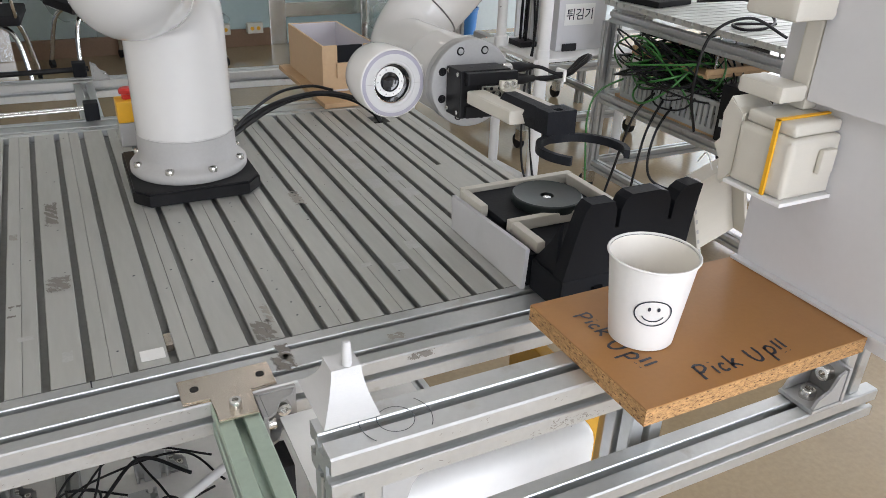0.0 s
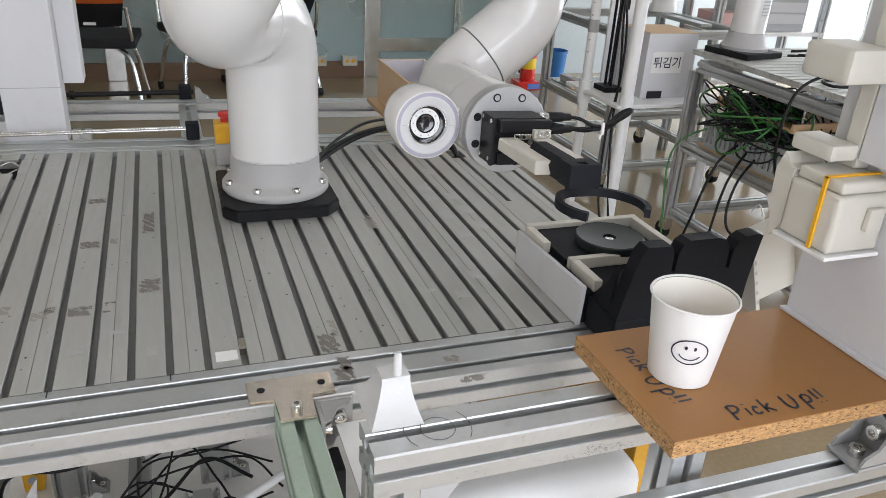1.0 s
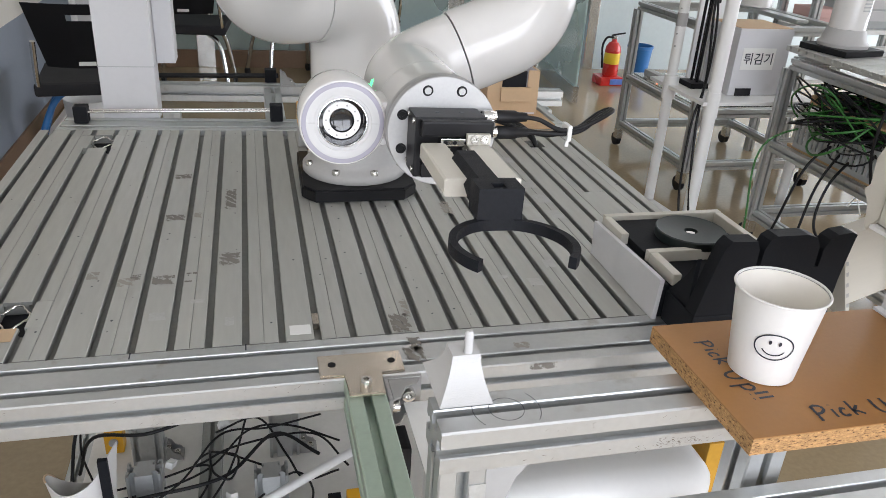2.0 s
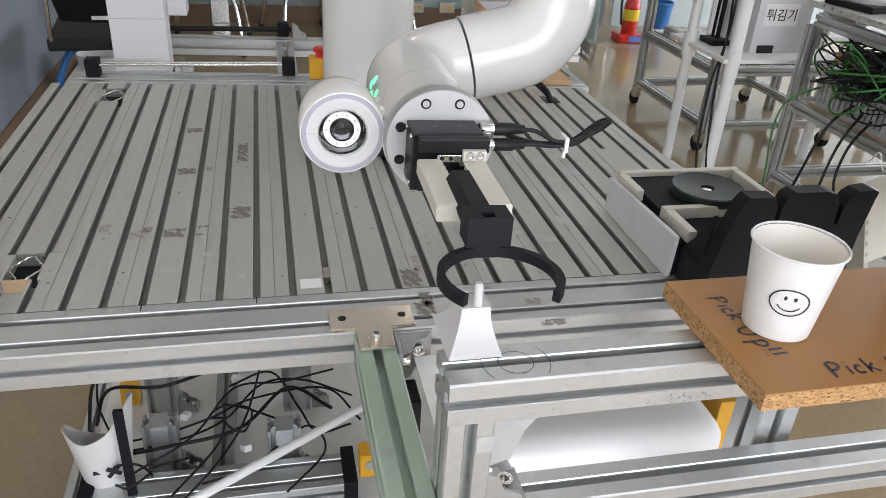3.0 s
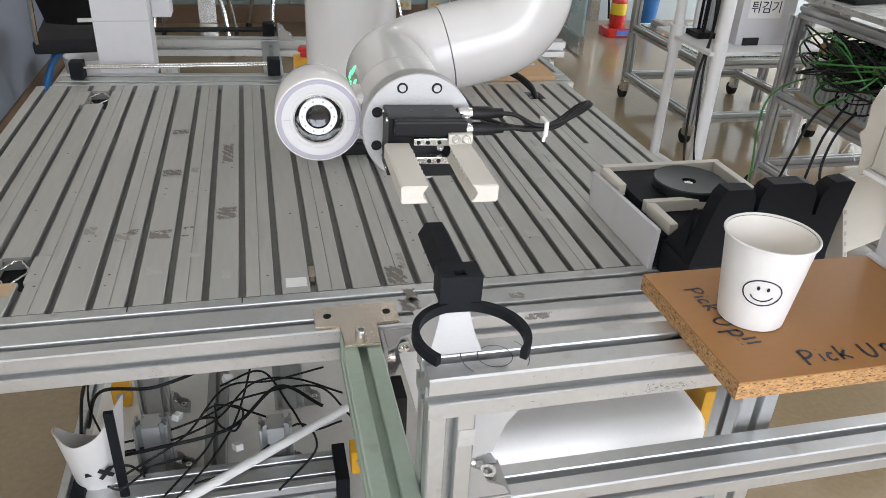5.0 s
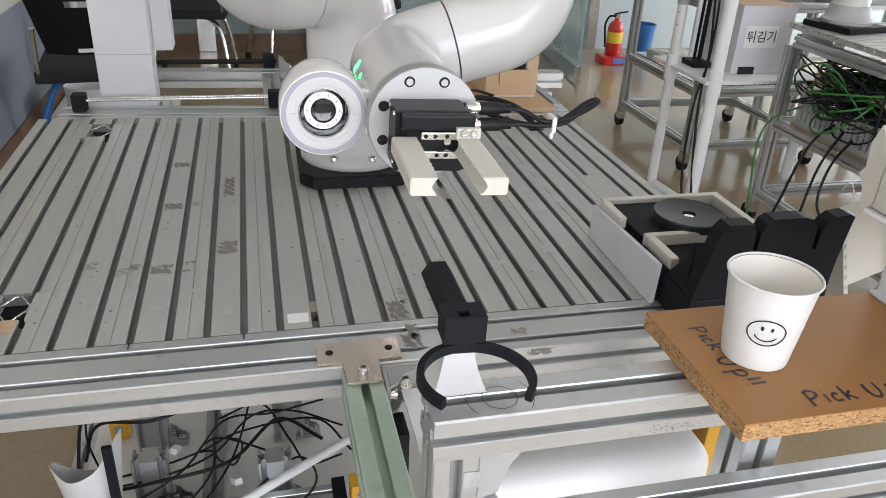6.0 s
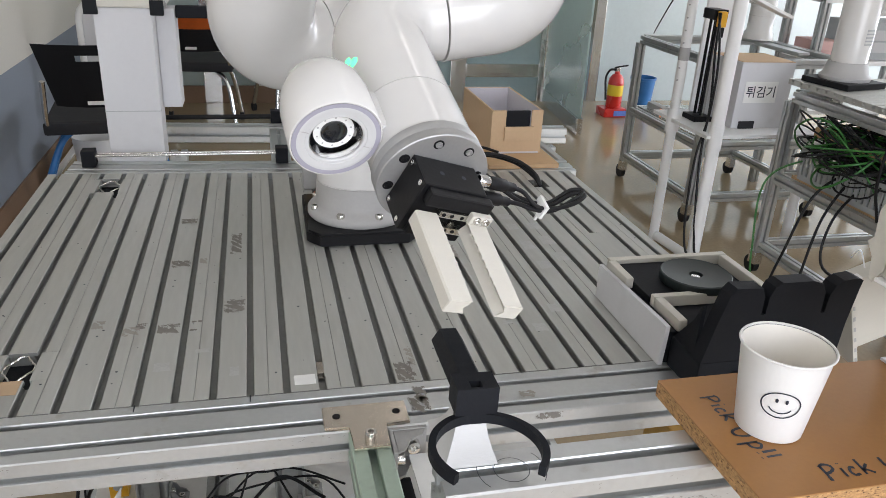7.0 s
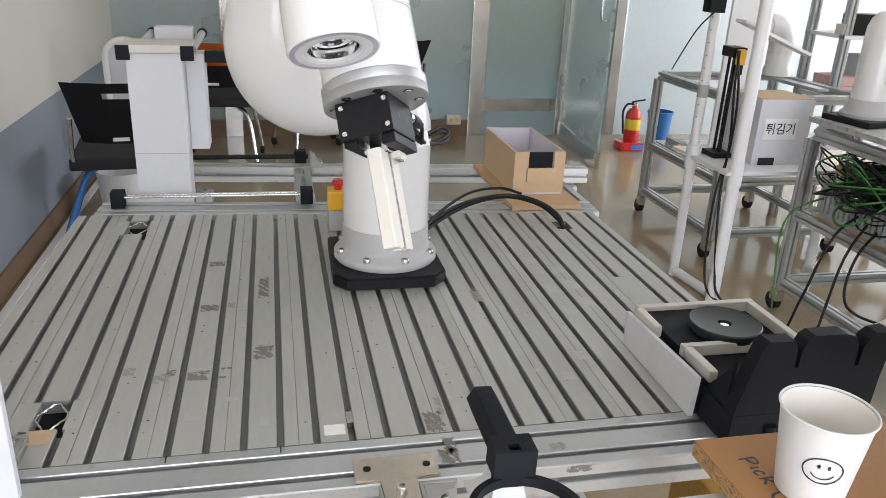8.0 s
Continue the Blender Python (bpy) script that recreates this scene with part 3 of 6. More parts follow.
STROKES = {
    "P": (0.62, [[(0.08, 0.92), (0.06, 0.5), (0.02, 0.0)], [(0.0, 0.88), (0.25, 1.0), (0.52, 0.9), (0.55, 0.68), (0.3, 0.5), (0.06, 0.46)]]),
    "i": (0.28, [[(0.1, 0.55), (0.06, 0.05)], [(0.13, 0.78), (0.14, 0.82)]]),
    "c": (0.46, [[(0.38, 0.48), (0.2, 0.55), (0.03, 0.32), (0.1, 0.06), (0.38, 0.1)]]),
    "k": (0.56, [[(0.12, 0.95), (0.04, 0.0)], [(0.45, 0.6), (0.1, 0.28), (0.25, 0.25), (0.48, 0.02)]]),
    " ": (0.4, []),
    "U": (0.78, [[(0.08, 0.95), (0.03, 0.4), (0.15, 0.05), (0.4, 0.05), (0.58, 0.4), (0.62, 0.95)]]),
    "p": (0.56, [[(0.1, 0.6), (0.0, -0.35)], [(0.06, 0.45), (0.28, 0.62), (0.46, 0.42), (0.32, 0.15), (0.05, 0.1)]]),
    "!": (0.26, [[(0.14, 0.95), (0.08, 0.25)], [(0.06, 0.04), (0.07, 0.0)]]),
}


def handwriting(text, x, y, size, rz, track=1.15):
    """Marker words: each stroke a thin ribbon of ink lying on the board."""
    bm = bmesh.new()
    pen = 0.0
    rng = random.Random(len(text) + int(1000 * x))
    for ch in text:
        wide, lines = STROKES[ch]
        dy, sc = rng.uniform(-0.05, 0.05), rng.uniform(0.92, 1.06)
        for line in lines:
            pts = [Vector(((pen + u * sc) * size, (v * sc + dy) * size, 0)) for u, v in line]
            pts = curve_points(pts, 7) if len(pts) > 2 else pts
            vs = []
            for k, p in enumerate(pts):
                d = (pts[min(k + 1, len(pts) - 1)] - pts[max(k - 1, 0)]).normalized()
                w = size * 0.066 * rng.uniform(0.8, 1.15)
                n = Vector((-d.y, d.x, 0)) * w
                vs.append((bm.verts.new(p + n), bm.verts.new(p - n)))
            for a, c in zip(vs, vs[1:]):
                bm.faces.new((a[0], a[1], c[1], c[0]))
        pen += wide * track
    return part("writing", bm, INK, board, "black marker handwriting", m=pose(x, y, BT + 0.0004, 0, 0, rz))


handwriting("Pick Up!!", 0.548, -0.3790, 0.0182, 1, 1.22)
handwriting("Pick", 0.5075, -0.270, 0.0160, -84)
handwriting("Up!!", 0.5075, -0.3135, 0.0185, -82)

# the paper cup
CX, CY, CH, CR, CB = 0.5418, -0.312, 0.0742, 0.0341, 0.0252
cup = thing("paper_cup", "white paper cup with a printed smiling face", "cup", pose(CX, CY, BT + 0.0005))
part("cup_wall", lathe([(CB - 0.001, 0.0), (CB, 0.0005), (CR - 0.0008, CH - 0.003), (CR - 0.0012, CH - 0.003), (CB - 0.0006, 0.004), (0, 0.004), (0, 0.003), (CB - 0.003, 0.003), (CB - 0.002, 0.0), (CB - 0.001, 0.0)], 72), PAPER, cup, smooth=True)
# inside coloured paler to stand for light coming through the paper
part("inner_coating", lathe([(CR - 0.0013, CH - 0.0032), (CB - 0.0009, 0.0044), (0, 0.0044)], 72), PAPER_IN, cup, "inner face, paler for light through the paper", True)
part("rim", lathe([(CR + 0.0010 * math.cos(u), CH - 0.002 + 0.0010 * math.sin(u)) for u in (2 * math.pi * k / 10 for k in range(11))], 72), PAPER, cup, "rolled paper rim", True)


def on_cup(u, v):
    """A point on the cup's wall: u metres round from its front, v above its base."""
    r = CB + (CR - CB) * v / CH + 0.0003
    a = FACE + u / r
    return Vector((r * math.cos(a), r * math.sin(a), v))


FACE = radians(-121)


def cup_line(pts, w):
    bm = bmesh.new()
    vs = []
    for i, (u, v) in enumerate(pts):
        p, q = pts[max(i - 1, 0)], pts[min(i + 1, len(pts) - 1)]
        d = Vector((q[0] - p[0], q[1] - p[1])).normalized()
        vs.append((bm.verts.new(on_cup(u - d.y * w, v + d.x * w)), bm.verts.new(on_cup(u + d.y * w, v - d.x * w))))
    for a, b in zip(vs, vs[1:]):
        bm.faces.new((a[0], a[1], b[1], b[0]))
    return bm


FV = 0.0365
part("printed_face", cup_line([(0.0140 * math.cos(u), FV + 0.0112 * math.sin(u)) for u in (2 * math.pi * k / 48 for k in range(49))], 0.00055), INK, cup, "thin black printed circle")
part("printed_face", cup_line([(0.0085 * math.cos(u), FV - 0.0005 + 0.0066 * math.sin(u)) for u in (math.pi * (1.12 + 0.76 * k / 20) for k in range(21))], 0.0005), INK, cup, "black printed smile")
for s in (-0.0035, 0.0035):
    bm = bmesh.new()
    bm.faces.new([bm.verts.new(on_cup(s + 0.00115 * math.cos(a), FV + 0.0038 + 0.0019 * math.sin(a))) for a in (2 * math.pi * k / 14 for k in range(14))])
    part("printed_face", bm, INK, cup, "black printed eye")

# T-shaped joining plate and corner brackets
tplate = thing("joining_plate", "T-shaped nickel joining plate with screws", "bracket", pose(0.2595, -0.06, T + 0.0006))
part("plate", extrude([(-0.045, 0.019), (-0.045, -0.019), (-0.0185, -0.019), (-0.0185, -0.056), (0.0185, -0.056), (0.0185, -0.019), (0.045, -0.019), (0.045, 0.019)], 0, 0.004, bevel=0.001), NICKEL, tplate)
for x in (-0.031, 0.033):
    # black disc on the plate, painting the dark inside of a hole
    part("hole", lathe([(0.0, 0.0046), (0.0042, 0.0046), (0.0042, 0.0042), (0.0, 0.0042)], 20, m=pose(x, 0, 0)), BLACK_PLATE, tplate, "flat black disc for the shade in a screw hole")


def screw(parent, m, r=0.0055, h=0.006, name="screw", mat=None):
    bm = lathe([(0, h * 0.45), (r * 0.5, h * 0.45), (r * 0.5, h), (r * 0.92, h), (r, h * 0.85), (r, 0), (0, 0)], 18)
    return part(name, bm, mat or STEEL, parent, "steel socket screw", True, m)


screw(tplate, pose(0.0, -0.041, 0.004), 0.006, 0.008)


def corner_bracket(x, y, z, rx, ry, rz, size=1.0, label="cast aluminium corner bracket with bolts"):
    br = thing("corner_bracket", label, "bracket", pose(x, y, z, rx, ry, rz) @ Matrix.Scale(size, 4), group="corner brackets")
    bm = box(0, 0.036, -0.017, 0.017, 0, 0.004, 0.001)
    box(0, 0.004, -0.017, 0.017, 0.0042, 0.036, 0.001, bm=bm)
    part("angle_plate", bm, FLANGE_ALU, br)
    for s in (-0.016, 0.0135):
        part("gusset", extrude([(0.0045, 0.0045), (0.034, 0.0045), (0.03, 0.012), (0.018, 0.018), (0.012, 0.03), (0.0045, 0.034)], s, s + 0.0025, Matrix(((1, 0, 0, 0), (0, 0, 1, 0), (0, 1, 0, 0), (0, 0, 0, 1)))), FLANGE_ALU, br)
    screw(br, pose(0.023, 0, 0.004), 0.0066, 0.008, "bolt")
    screw(br, pose(0.004, 0, 0.023, 0, 90, 0), 0.0066, 0.008, "bolt")
    return br


corner_bracket(0.2800, -0.0815, T - 0.02, 90, 0, 0, 1.15)
corner_bracket(0.3165, -0.285, 0.766, 0, 0, 0, 1.25)
corner_bracket(0.853, -0.285, 0.766, 0, 0, 180, 1.3)

# docking stand for the cup ring
stand = thing("docking_stand", "white printed stand with flared foot and a peg", "stand", pose(0.3035, -0.2735, RZ + 0.0005))
bm = bmesh.new()
rings = []
SH = 0.0308
for k in range(15):
    f = k / 14
    q = (1 - f) ** 1.9
    hx, hy, ox = 0.0110 + 0.0095 * q, 0.0095 + 0.0210 * q, 0.0035 - 0.0035 * q
    rings.append([bm.verts.new((ox + sx * hx, sy * hy, SH * f)) for sx, sy in ((-1, -1), (1, -1), (1, 1), (-1, 1))])
for a, b in zip(rings, rings[1:]):
    for k in range(4):
        bm.faces.new((a[k], a[(k + 1) % 4], b[(k + 1) % 4], b[k]))
bm.faces.new(rings[0][::-1])
bm.faces.new(rings[-1])
part("foot", bm, WHITE_PRINT, stand)
part("peg", lathe([(0, 0.0), (0.0035, 0.0), (0.0033, 0.0160), (0.0024, 0.0190), (0, 0.0198)], 16, m=pose(0.0053, -0.0055, SH + 0.0001)), WHITE_PRINT, stand, smooth=True)

# ---------------------------------------------------------------- the robot
robot = thing("jointed_robot", "white jointed robot arm on a grey base", "robot arm", pose(0.325, 0.498, T))
part("mounting_plate", extrude([(-0.095, -0.075), (-0.075, -0.1), (0.07, -0.1), (0.092, -0.075), (0.092, 0.1), (-0.092, 0.1)], 0.0005, 0.022, bevel=0.003), BLACK_PLATE, robot, "black anodised mounting plate")
part("base", lathe([(0, 0.0225), (0.086, 0.0225), (0.088, 0.025), (0.088, 0.033), (0.084, 0.038), (0.0775, 0.042), (0.0735, 0.05), (0.0725, 0.083), (0.0, 0.083)], 72), GREY_CAST, robot, "grey cast base flange", True)
for k in range(8):
    a = 2 * math.pi * (k + 0.35) / 8
    screw(robot, pose(0.0805 * math.cos(a), 0.0805 * math.sin(a), 0.0375), 0.0068, 0.007, "bolt")
SHZ = 1.115 - T
part("column", lathe([(0, 0.0834), (0.0722, 0.0834), (0.0722, 0.0848), (0.0, 0.0848)], 72), WHITE_GLOSS, robot, smooth=True)

shoulder = part("shoulder", sweep([(0, 0, 0.0852 - SHZ), (0, 0, -0.085)] + arc((0, 0, 0), (0, 0, -1), (-1, 0, 0), 0.08, 14) + [(-0.092, 0, 0)], 0.0722, 56), WHITE_GLOSS, robot, smooth=True)
R2 = 0.0715
upper = part("upper_arm", sweep([(0.0965, 0, 0), (0.09, 0, 0)] + arc((0, 0, 0), (1, 0, 0), (0, 0, 1), 0.075, 16) + [(0, 0, 0.12), (0, 0, 0.34)] + arc((0, 0, 0.45), (0, 0, -1), (1, 0, 0), 0.07, 12) + [(0.11, 0, 0.45)],
             [R2] * 19 + [0.066, 0.058] + [0.062] * 13 + [0.062], 48), WHITE_GLOSS, robot, smooth=True)
RF = 0.0495
forearm = part("forearm", sweep([(-0.1185, 0, 0), (-0.112, 0, 0)] + arc((0, 0, 0), (-1, 0, 0), (0, 0, 1), 0.062, 16) + [(0, 0, 0.0705)], RF, 48), WHITE_GLOSS, robot, smooth=True)
part("joint_band", sweep([(0, 0, 0.0717), (0, 0, 0.0960)], RF, 48), WHITE_GLOSS, forearm, smooth=True)
part("forearm_tube", sweep([(0, 0, 0.0972), (0, 0, 0.1), (0, 0, 0.28), (0, 0, 0.35), (0, 0, 0.385), (0, 0, 0.40)], [RF, RF, RF, 0.058, 0.05, 0.02], 48), WHITE_GLOSS, forearm, smooth=True)
RW = 0.0475
wrist = part("wrist", sweep([(0.075, 0, 0), (0.07, 0, 0)] + arc((0, 0, 0), (1, 0, 0), (0, 0, 1), 0.058, 16) + [(0, 0, 0.10), (0, 0, 0.157)], [RW] * 19 + [RW, RW], 56), WHITE_GLOSS, robot, smooth=True)
part("wrist_end", sweep([(0, 0, 0.158), (0, 0, 0.2205)], [RW, RW + 0.0005], 56), WHITE_GLOSS, wrist, smooth=True)
for ang, lz, s in ((150, 0.094, 0.0052), (141, 0.102, 0.0052), (158, 0.108, 0.0046), (147, 0.134, 0.0044)):
    q = radians(ang)
    part("status_light", lathe([(0, 0.0010), (s * 0.7, 0.0008), (s, -0.0004), (0, -0.002)], 16, m=pose((RW + 0.0002) * math.cos(q), (RW + 0.0002) * math.sin(q), lz) @ pose(0, 0, 0, 0, 0, ang) @ pose(0, 0, 0, 0, 90, 0)), GREEN_LED, wrist, "small green glowing status light", True)

# tool head: flange, gripper, camera, cables
head = part("tool_flange", lathe([(0, -0.02), (0.0485, -0.02), (0.05, -0.0188), (0.05, -0.0112), (0.0495, -0.0104), (0.0495, -0.0096), (0.05, -0.0088), (0.05, -0.0008), (0.0492, 0.0), (0, 0.0)], 72), FLANGE_ALU, robot, "brushed aluminium tool flange", True)
for k in range(8):
    a = radians(22.5 + 45 * k)
    m = pose(0.040 * math.cos(a), 0.040 * math.sin(a), 0)
    # no recess is cut; a black disc carries the counterbore's shade
    hole = part("bolt_hole", lathe([(0, 0.0003), (0.0045, 0.0003), (0.0048, 0.0001), (0, 0.0001)], 20, m=m), BLACK_PLATE, head, "flat black disc for the shade of a counterbore")
    part("bolt", lathe([(0, 0.0005), (0.0014, 0.0005), (0.0014, 0.0014), (0.0030, 0.0014), (0.0032, 0.0004), (0, 0.0004)], 16, m=m), FLANGE_ALU if k in (1, 2, 5, 6) else BLACK_PLATE, hole, "socket bolt head")
grip = part("gripper_body", box(-0.032, 0.030, -0.030, 0.0225, 0.0005, 0.036, 0.0015), BLACK_PLATE, head, "black anodised gripper body")
part("front_lip", box(-0.028, 0.034, 0.008, 0.0215, 0.0365, 0.046, 0.002), BLACK_PLATE, grip)
part("lower_plate", box(-0.026, 0.026, -0.029, -0.016, 0.0362, 0.041, 0.001), BLACK_PLATE, grip)
part("guide_rail", box(-0.012, 0.030, 0.001, 0.0075, 0.0362, 0.048, 0.0008), STEEL, grip, "steel guide rail")
part("guide_rail", box(-0.014, 0.020, -0.0155, -0.009, 0.0362, 0.048, 0.0008), STEEL, grip, "steel guide rail")
for x in (-0.008, 0.0, 0.010):
    part("rail_screw", lathe([(0, 0.0002), (0.0018, 0.0002), (0.0018, 0), (0, 0)], 12, m=pose(x, 0.0042, 0.0481)), BLACK_PLATE, grip)
for x, y in ((0.002, -0.0122), (0.010, -0.0122)):
    part("rail_screw", lathe([(0, 0.0002), (0.0018, 0.0002), (0.0018, 0), (0, 0)], 12, m=pose(x, y, 0.0481)), BLACK_PLATE, grip)
for y, z in ((0.018, 0.006), (0.018, 0.030), (-0.024, 0.006), (-0.024, 0.030)):
    screw(grip, pose(-0.032, y, z, 0, -90, 0), 0.0025, 0.0015)
for x in (-0.010, 0.012):
    # flat dark disc paints the shade of an open hole
    part("top_hole", lathe([(0, 0.0002), (0.0022, 0.0002), (0.0022, 0), (0, 0)], 14, m=pose(x, 0.0226, 0.018, -90, 0, 0)), INK, grip)
screw(grip, pose(0.013, -0.004, 0.0362), 0.0032, 0.002)


def finger(name, side):
    """A cream gripper finger with a V groove down its inner face at x = 0, growing outwards to side."""
    s = side
    o = [(0, -0.0105), (s * 0.0190, -0.0105), (s * 0.0205, -0.0090), (s * 0.0205, 0.0020), (s * 0.0190, 0.0035), (0, 0.0035), (s * 0.0055, -0.0035)]
    if s < 0:
        o = o[::-1]
    f = part(name, extrude(o, 0.046, 0.139, bevel=0.0007), CREAM_PRINT, head, "cream printed gripper finger with a grooved inner face")
    if s > 0:
        part("mount_tab", box(0.0, 0.0205, 0.0036, 0.0125, 0.0465, 0.0525, 0.001), CREAM_PRINT, f)
        for x in (0.006, 0.0145):
            screw(f, pose(x, 0.0085, 0.0525), 0.0036, 0.002)
    for k in range(7):
        part("grip_rib", box(min(0, -s * 0.0008), max(0, -s * 0.0008), 0.0012, 0.0034, 0.062 + 0.009 * k, 0.0645 + 0.009 * k), CREAM_PRINT, f)
    return f


finger_l = finger("finger", -1)
finger_r = finger("finger", 1)

camm = part("camera_module", lathe([(0, -0.086), (0.012, -0.085), (0.023, -0.080), (0.0325, -0.069), (0.0375, -0.056), (0.0392, -0.042), (0.0395, -0.002), (0.0385, 0.0), (0.0375, 0.0002)], 64, m=pose(-0.0862, 0.0, -0.025)), WHITE_GLOSS, head, "white wrist camera housing", True)
CM = pose(-0.0862, 0.0, -0.025)
part("ring_light", lathe([(0.0372, 0.0003), (0.0332, 0.0003), (0.0332, -0.001)], 64, m=CM), LENS_RING, camm, "grey ring light diffuser", True)
part("bezel", lathe([(0.0332, 0.0002), (0.0318, 0.0005), (0.0300, 0.0002), (0.0262, 0.0), (0.0258, -0.0005), (0.0236, -0.0005), (0.0232, -0.001), (0.0227, -0.0012), (0.0225, -0.012)], 64, m=CM), BEZEL, camm, "white stepped bezel", True)
part("inner_sleeve", lathe([(0.0224, -0.0025), (0.0216, -0.0025), (0.0205, -0.022)], 56, m=CM), CHROME, camm, "mirror-bright inner sleeve", True)
part("led_ring", lathe([(0.0174, -0.0115), (0.0172, -0.0105), (0.0114, -0.0105), (0.0112, -0.013)], 56, m=CM), LABEL_WHITE, camm, "white lamp ring", True)
for k in range(10):
    a = 2 * math.pi * k / 10
    part("lamp_dot", lathe([(0, 0.0003), (0.0009, 0.0002), (0.0009, 0), (0, 0)], 8, m=CM @ pose(0.0145 * math.cos(a), 0.0145 * math.sin(a), -0.0104)), GREY_CAST, camm)
part("lens", lathe([(0.0215, -0.0180), (0.0115, -0.0150), (0.0111, -0.0095), (0.0100, -0.0115), (0.006, -0.0125), (0, -0.0118)], 48, m=CM), LENS_BLACK, camm, "dark glass camera lens", True)
for sx in (-0.029, 0.029):
    part("bezel_notch", box(-0.0862 + sx - 0.004, -0.0862 + sx + 0.004, -0.0003, 0.0003, -0.0249, -0.0246), GREY_CAST, camm)
part("bridge", box(-0.066, -0.038, -0.018, 0.018, -0.085, -0.036, 0.006), WHITE_GLOSS, camm, smooth=True)

for k, (y, z) in enumerate(((0.017, 0.008), (0.004, 0.013))):
    part("connector", lathe([(0, 0), (0.0050, 0), (0.0056, 0.001), (0.0056, 0.009), (0.0050, 0.0095), (0.0050, 0.012), (0, 0.012)], 18, m=pose(0.0342, y, z, 0, 90, 0)), CHROME, head, "knurled metal connector", True)
    part("plug", sweep([(0.0464, y, z), (0.049, y, z), (0.064, y, z), (0.066, y, z), (0.075, y, z)], [0.0058, 0.0060, 0.0058, 0.0046, 0.0040], 16), BLACK_RUBBER, head, "black cable plug", True)
    part("tool_cable", sweep(curve_points([(0.072, y, z), (0.088, y * 0.8 + 0.001, z), (0.105, 0.008 - 0.004 * k, 0.016), (0.125, 0.010 - 0.003 * k, 0.016), (0.145, 0.018, 0.013 - 0.004 * k), (0.158, 0.023, 0.006 - 0.004 * k), (0.160, 0.023, 0.001 - 0.005 * k), (0.150, 0.018, -0.001 - 0.005 * k), (0.128, 0.007, 0.008 - 0.004 * k), (0.113, 0.004, 0.010 - 0.004 * k), (0.098, -0.001, 0.002 - 0.006 * k), (0.075, 0.002, -0.01), (0.052, 0.006, -0.03)], 6), 0.0021, 10), BLACK_RUBBER, head, "black tool cable loop", True)
part("cable_tie", box(0.112, 0.116, -0.002, 0.0125, 0.003, 0.0205, 0.0015), LABEL_WHITE, head, "white cable tie")
part("tie_tail", box(0.1125, 0.1155, -0.008, -0.0022, 0.014, 0.0165, 0.0005), LABEL_WHITE, head)

# the cup ring that the gripper carries and sets down
ring = thing("cup_ring", "black printed open ring with a square block and handle", "cup holder ring")
HEX = [(-0.0088, -0.012), (0.0088, -0.012), (0.0135, 0.0), (0.007, 0.0105), (-0.007, 0.0105), (-0.0135, 0.0)]
part("handle", extrude(HEX, -0.095, -0.0192), BLACK_PRINT, ring)
bm = bmesh.new()
for k, (z, q) in enumerate(((-0.0951, 1.0), (-0.101, 0.62))):
    vs = [bm.verts.new((x * q, -0.001 + (y + 0.001) * q, z)) for x, y in HEX]
    if k:
        bm.faces.new(vs)
        for i in range(6):
            bm.faces.new((last[i], last[(i + 1) % 6], vs[(i + 1) % 6], vs[i]))
    last = vs
part("handle_tip", bm, BLACK_PRINT, ring)
bm = bmesh.new()
for x0, x1, z0, z1 in ((-0.0155, -0.0045, -0.019, 0.004), (0.0045, 0.0165, -0.019, 0.004), (-0.0045, 0.0045, -0.019, -0.0072), (-0.0045, 0.0045, 0.0014, 0.004)):
    box(x0, x1, -0.0088, 0.0137, z0, z1, bm=bm)
bmesh.ops.remove_doubles(bm, verts=bm.verts, dist=1e-5)
part("block", bm, BLACK_PRINT, ring, "square socket block")
part("neck", box(-0.0150, 0.0158, -0.0170, -0.0089, -0.004, 0.0036), BLACK_PRINT, ring)
bm = bmesh.new()
N, RO, RI, CZ = 48, 0.0426, 0.0374, 0.0408
loops = []
for k in range(N + 1):
    a = radians(-90 - 132 + 264 * k / N)
    c, s = math.cos(a), math.sin(a)
    loops.append([bm.verts.new((r * c, y, CZ + r * s)) for r, y in ((RI, -0.0165), (RO, -0.0165), (RO, -0.0088), (RI, -0.0088))])
for a, b_ in zip(loops, loops[1:]):
    for k in range(4):
        bm.faces.new((a[k], a[(k + 1) % 4], b_[(k + 1) % 4], b_[k]))
bm.faces.new(loops[0])
bm.faces.new(loops[-1][::-1])
part("ring", bm, BLACK_PRINT, ring, smooth=True)


# ---------------------------------------------------------------- cup turntable module and back rest
mod = thing("turntable_module", "white-sided tray with a black turntable and cream edge strips", "tray module")
part("side_board", extrude([(-0.012, 0.0), (0.176, 0.0), (0.180, 0.049), (0.0, 0.056), (-0.0155, 0.056)], 0.628, 0.634, Matrix(((0, 0, 1, 0), (1, 0, 0, 0), (0, 1, 0, T + 0.0005), (0, 0, 0, 1)))), WHITE_BOARD, mod, "white foam side board")
part("tray", box(0.6345, 0.822, -0.008, 0.176, T + 0.0005, T + 0.044, 0.002), BLACK_PRINT, mod, "black printed tray")
part("step", box(0.648, 0.772, 0.066, 0.168, T + 0.0442, T + 0.054, 0.001), BLACK_PRINT, mod)
part("edge_strip", box(0.640, 0.824, 0.169, 0.180, T + 0.0442, T + 0.060, 0.002), CREAM_PRINT, mod, "cream printed edge strip")
part("edge_strip", box(0.636, 0.647, 0.110, 0.1685, T + 0.0442, T + 0.060, 0.002), CREAM_PRINT, mod)
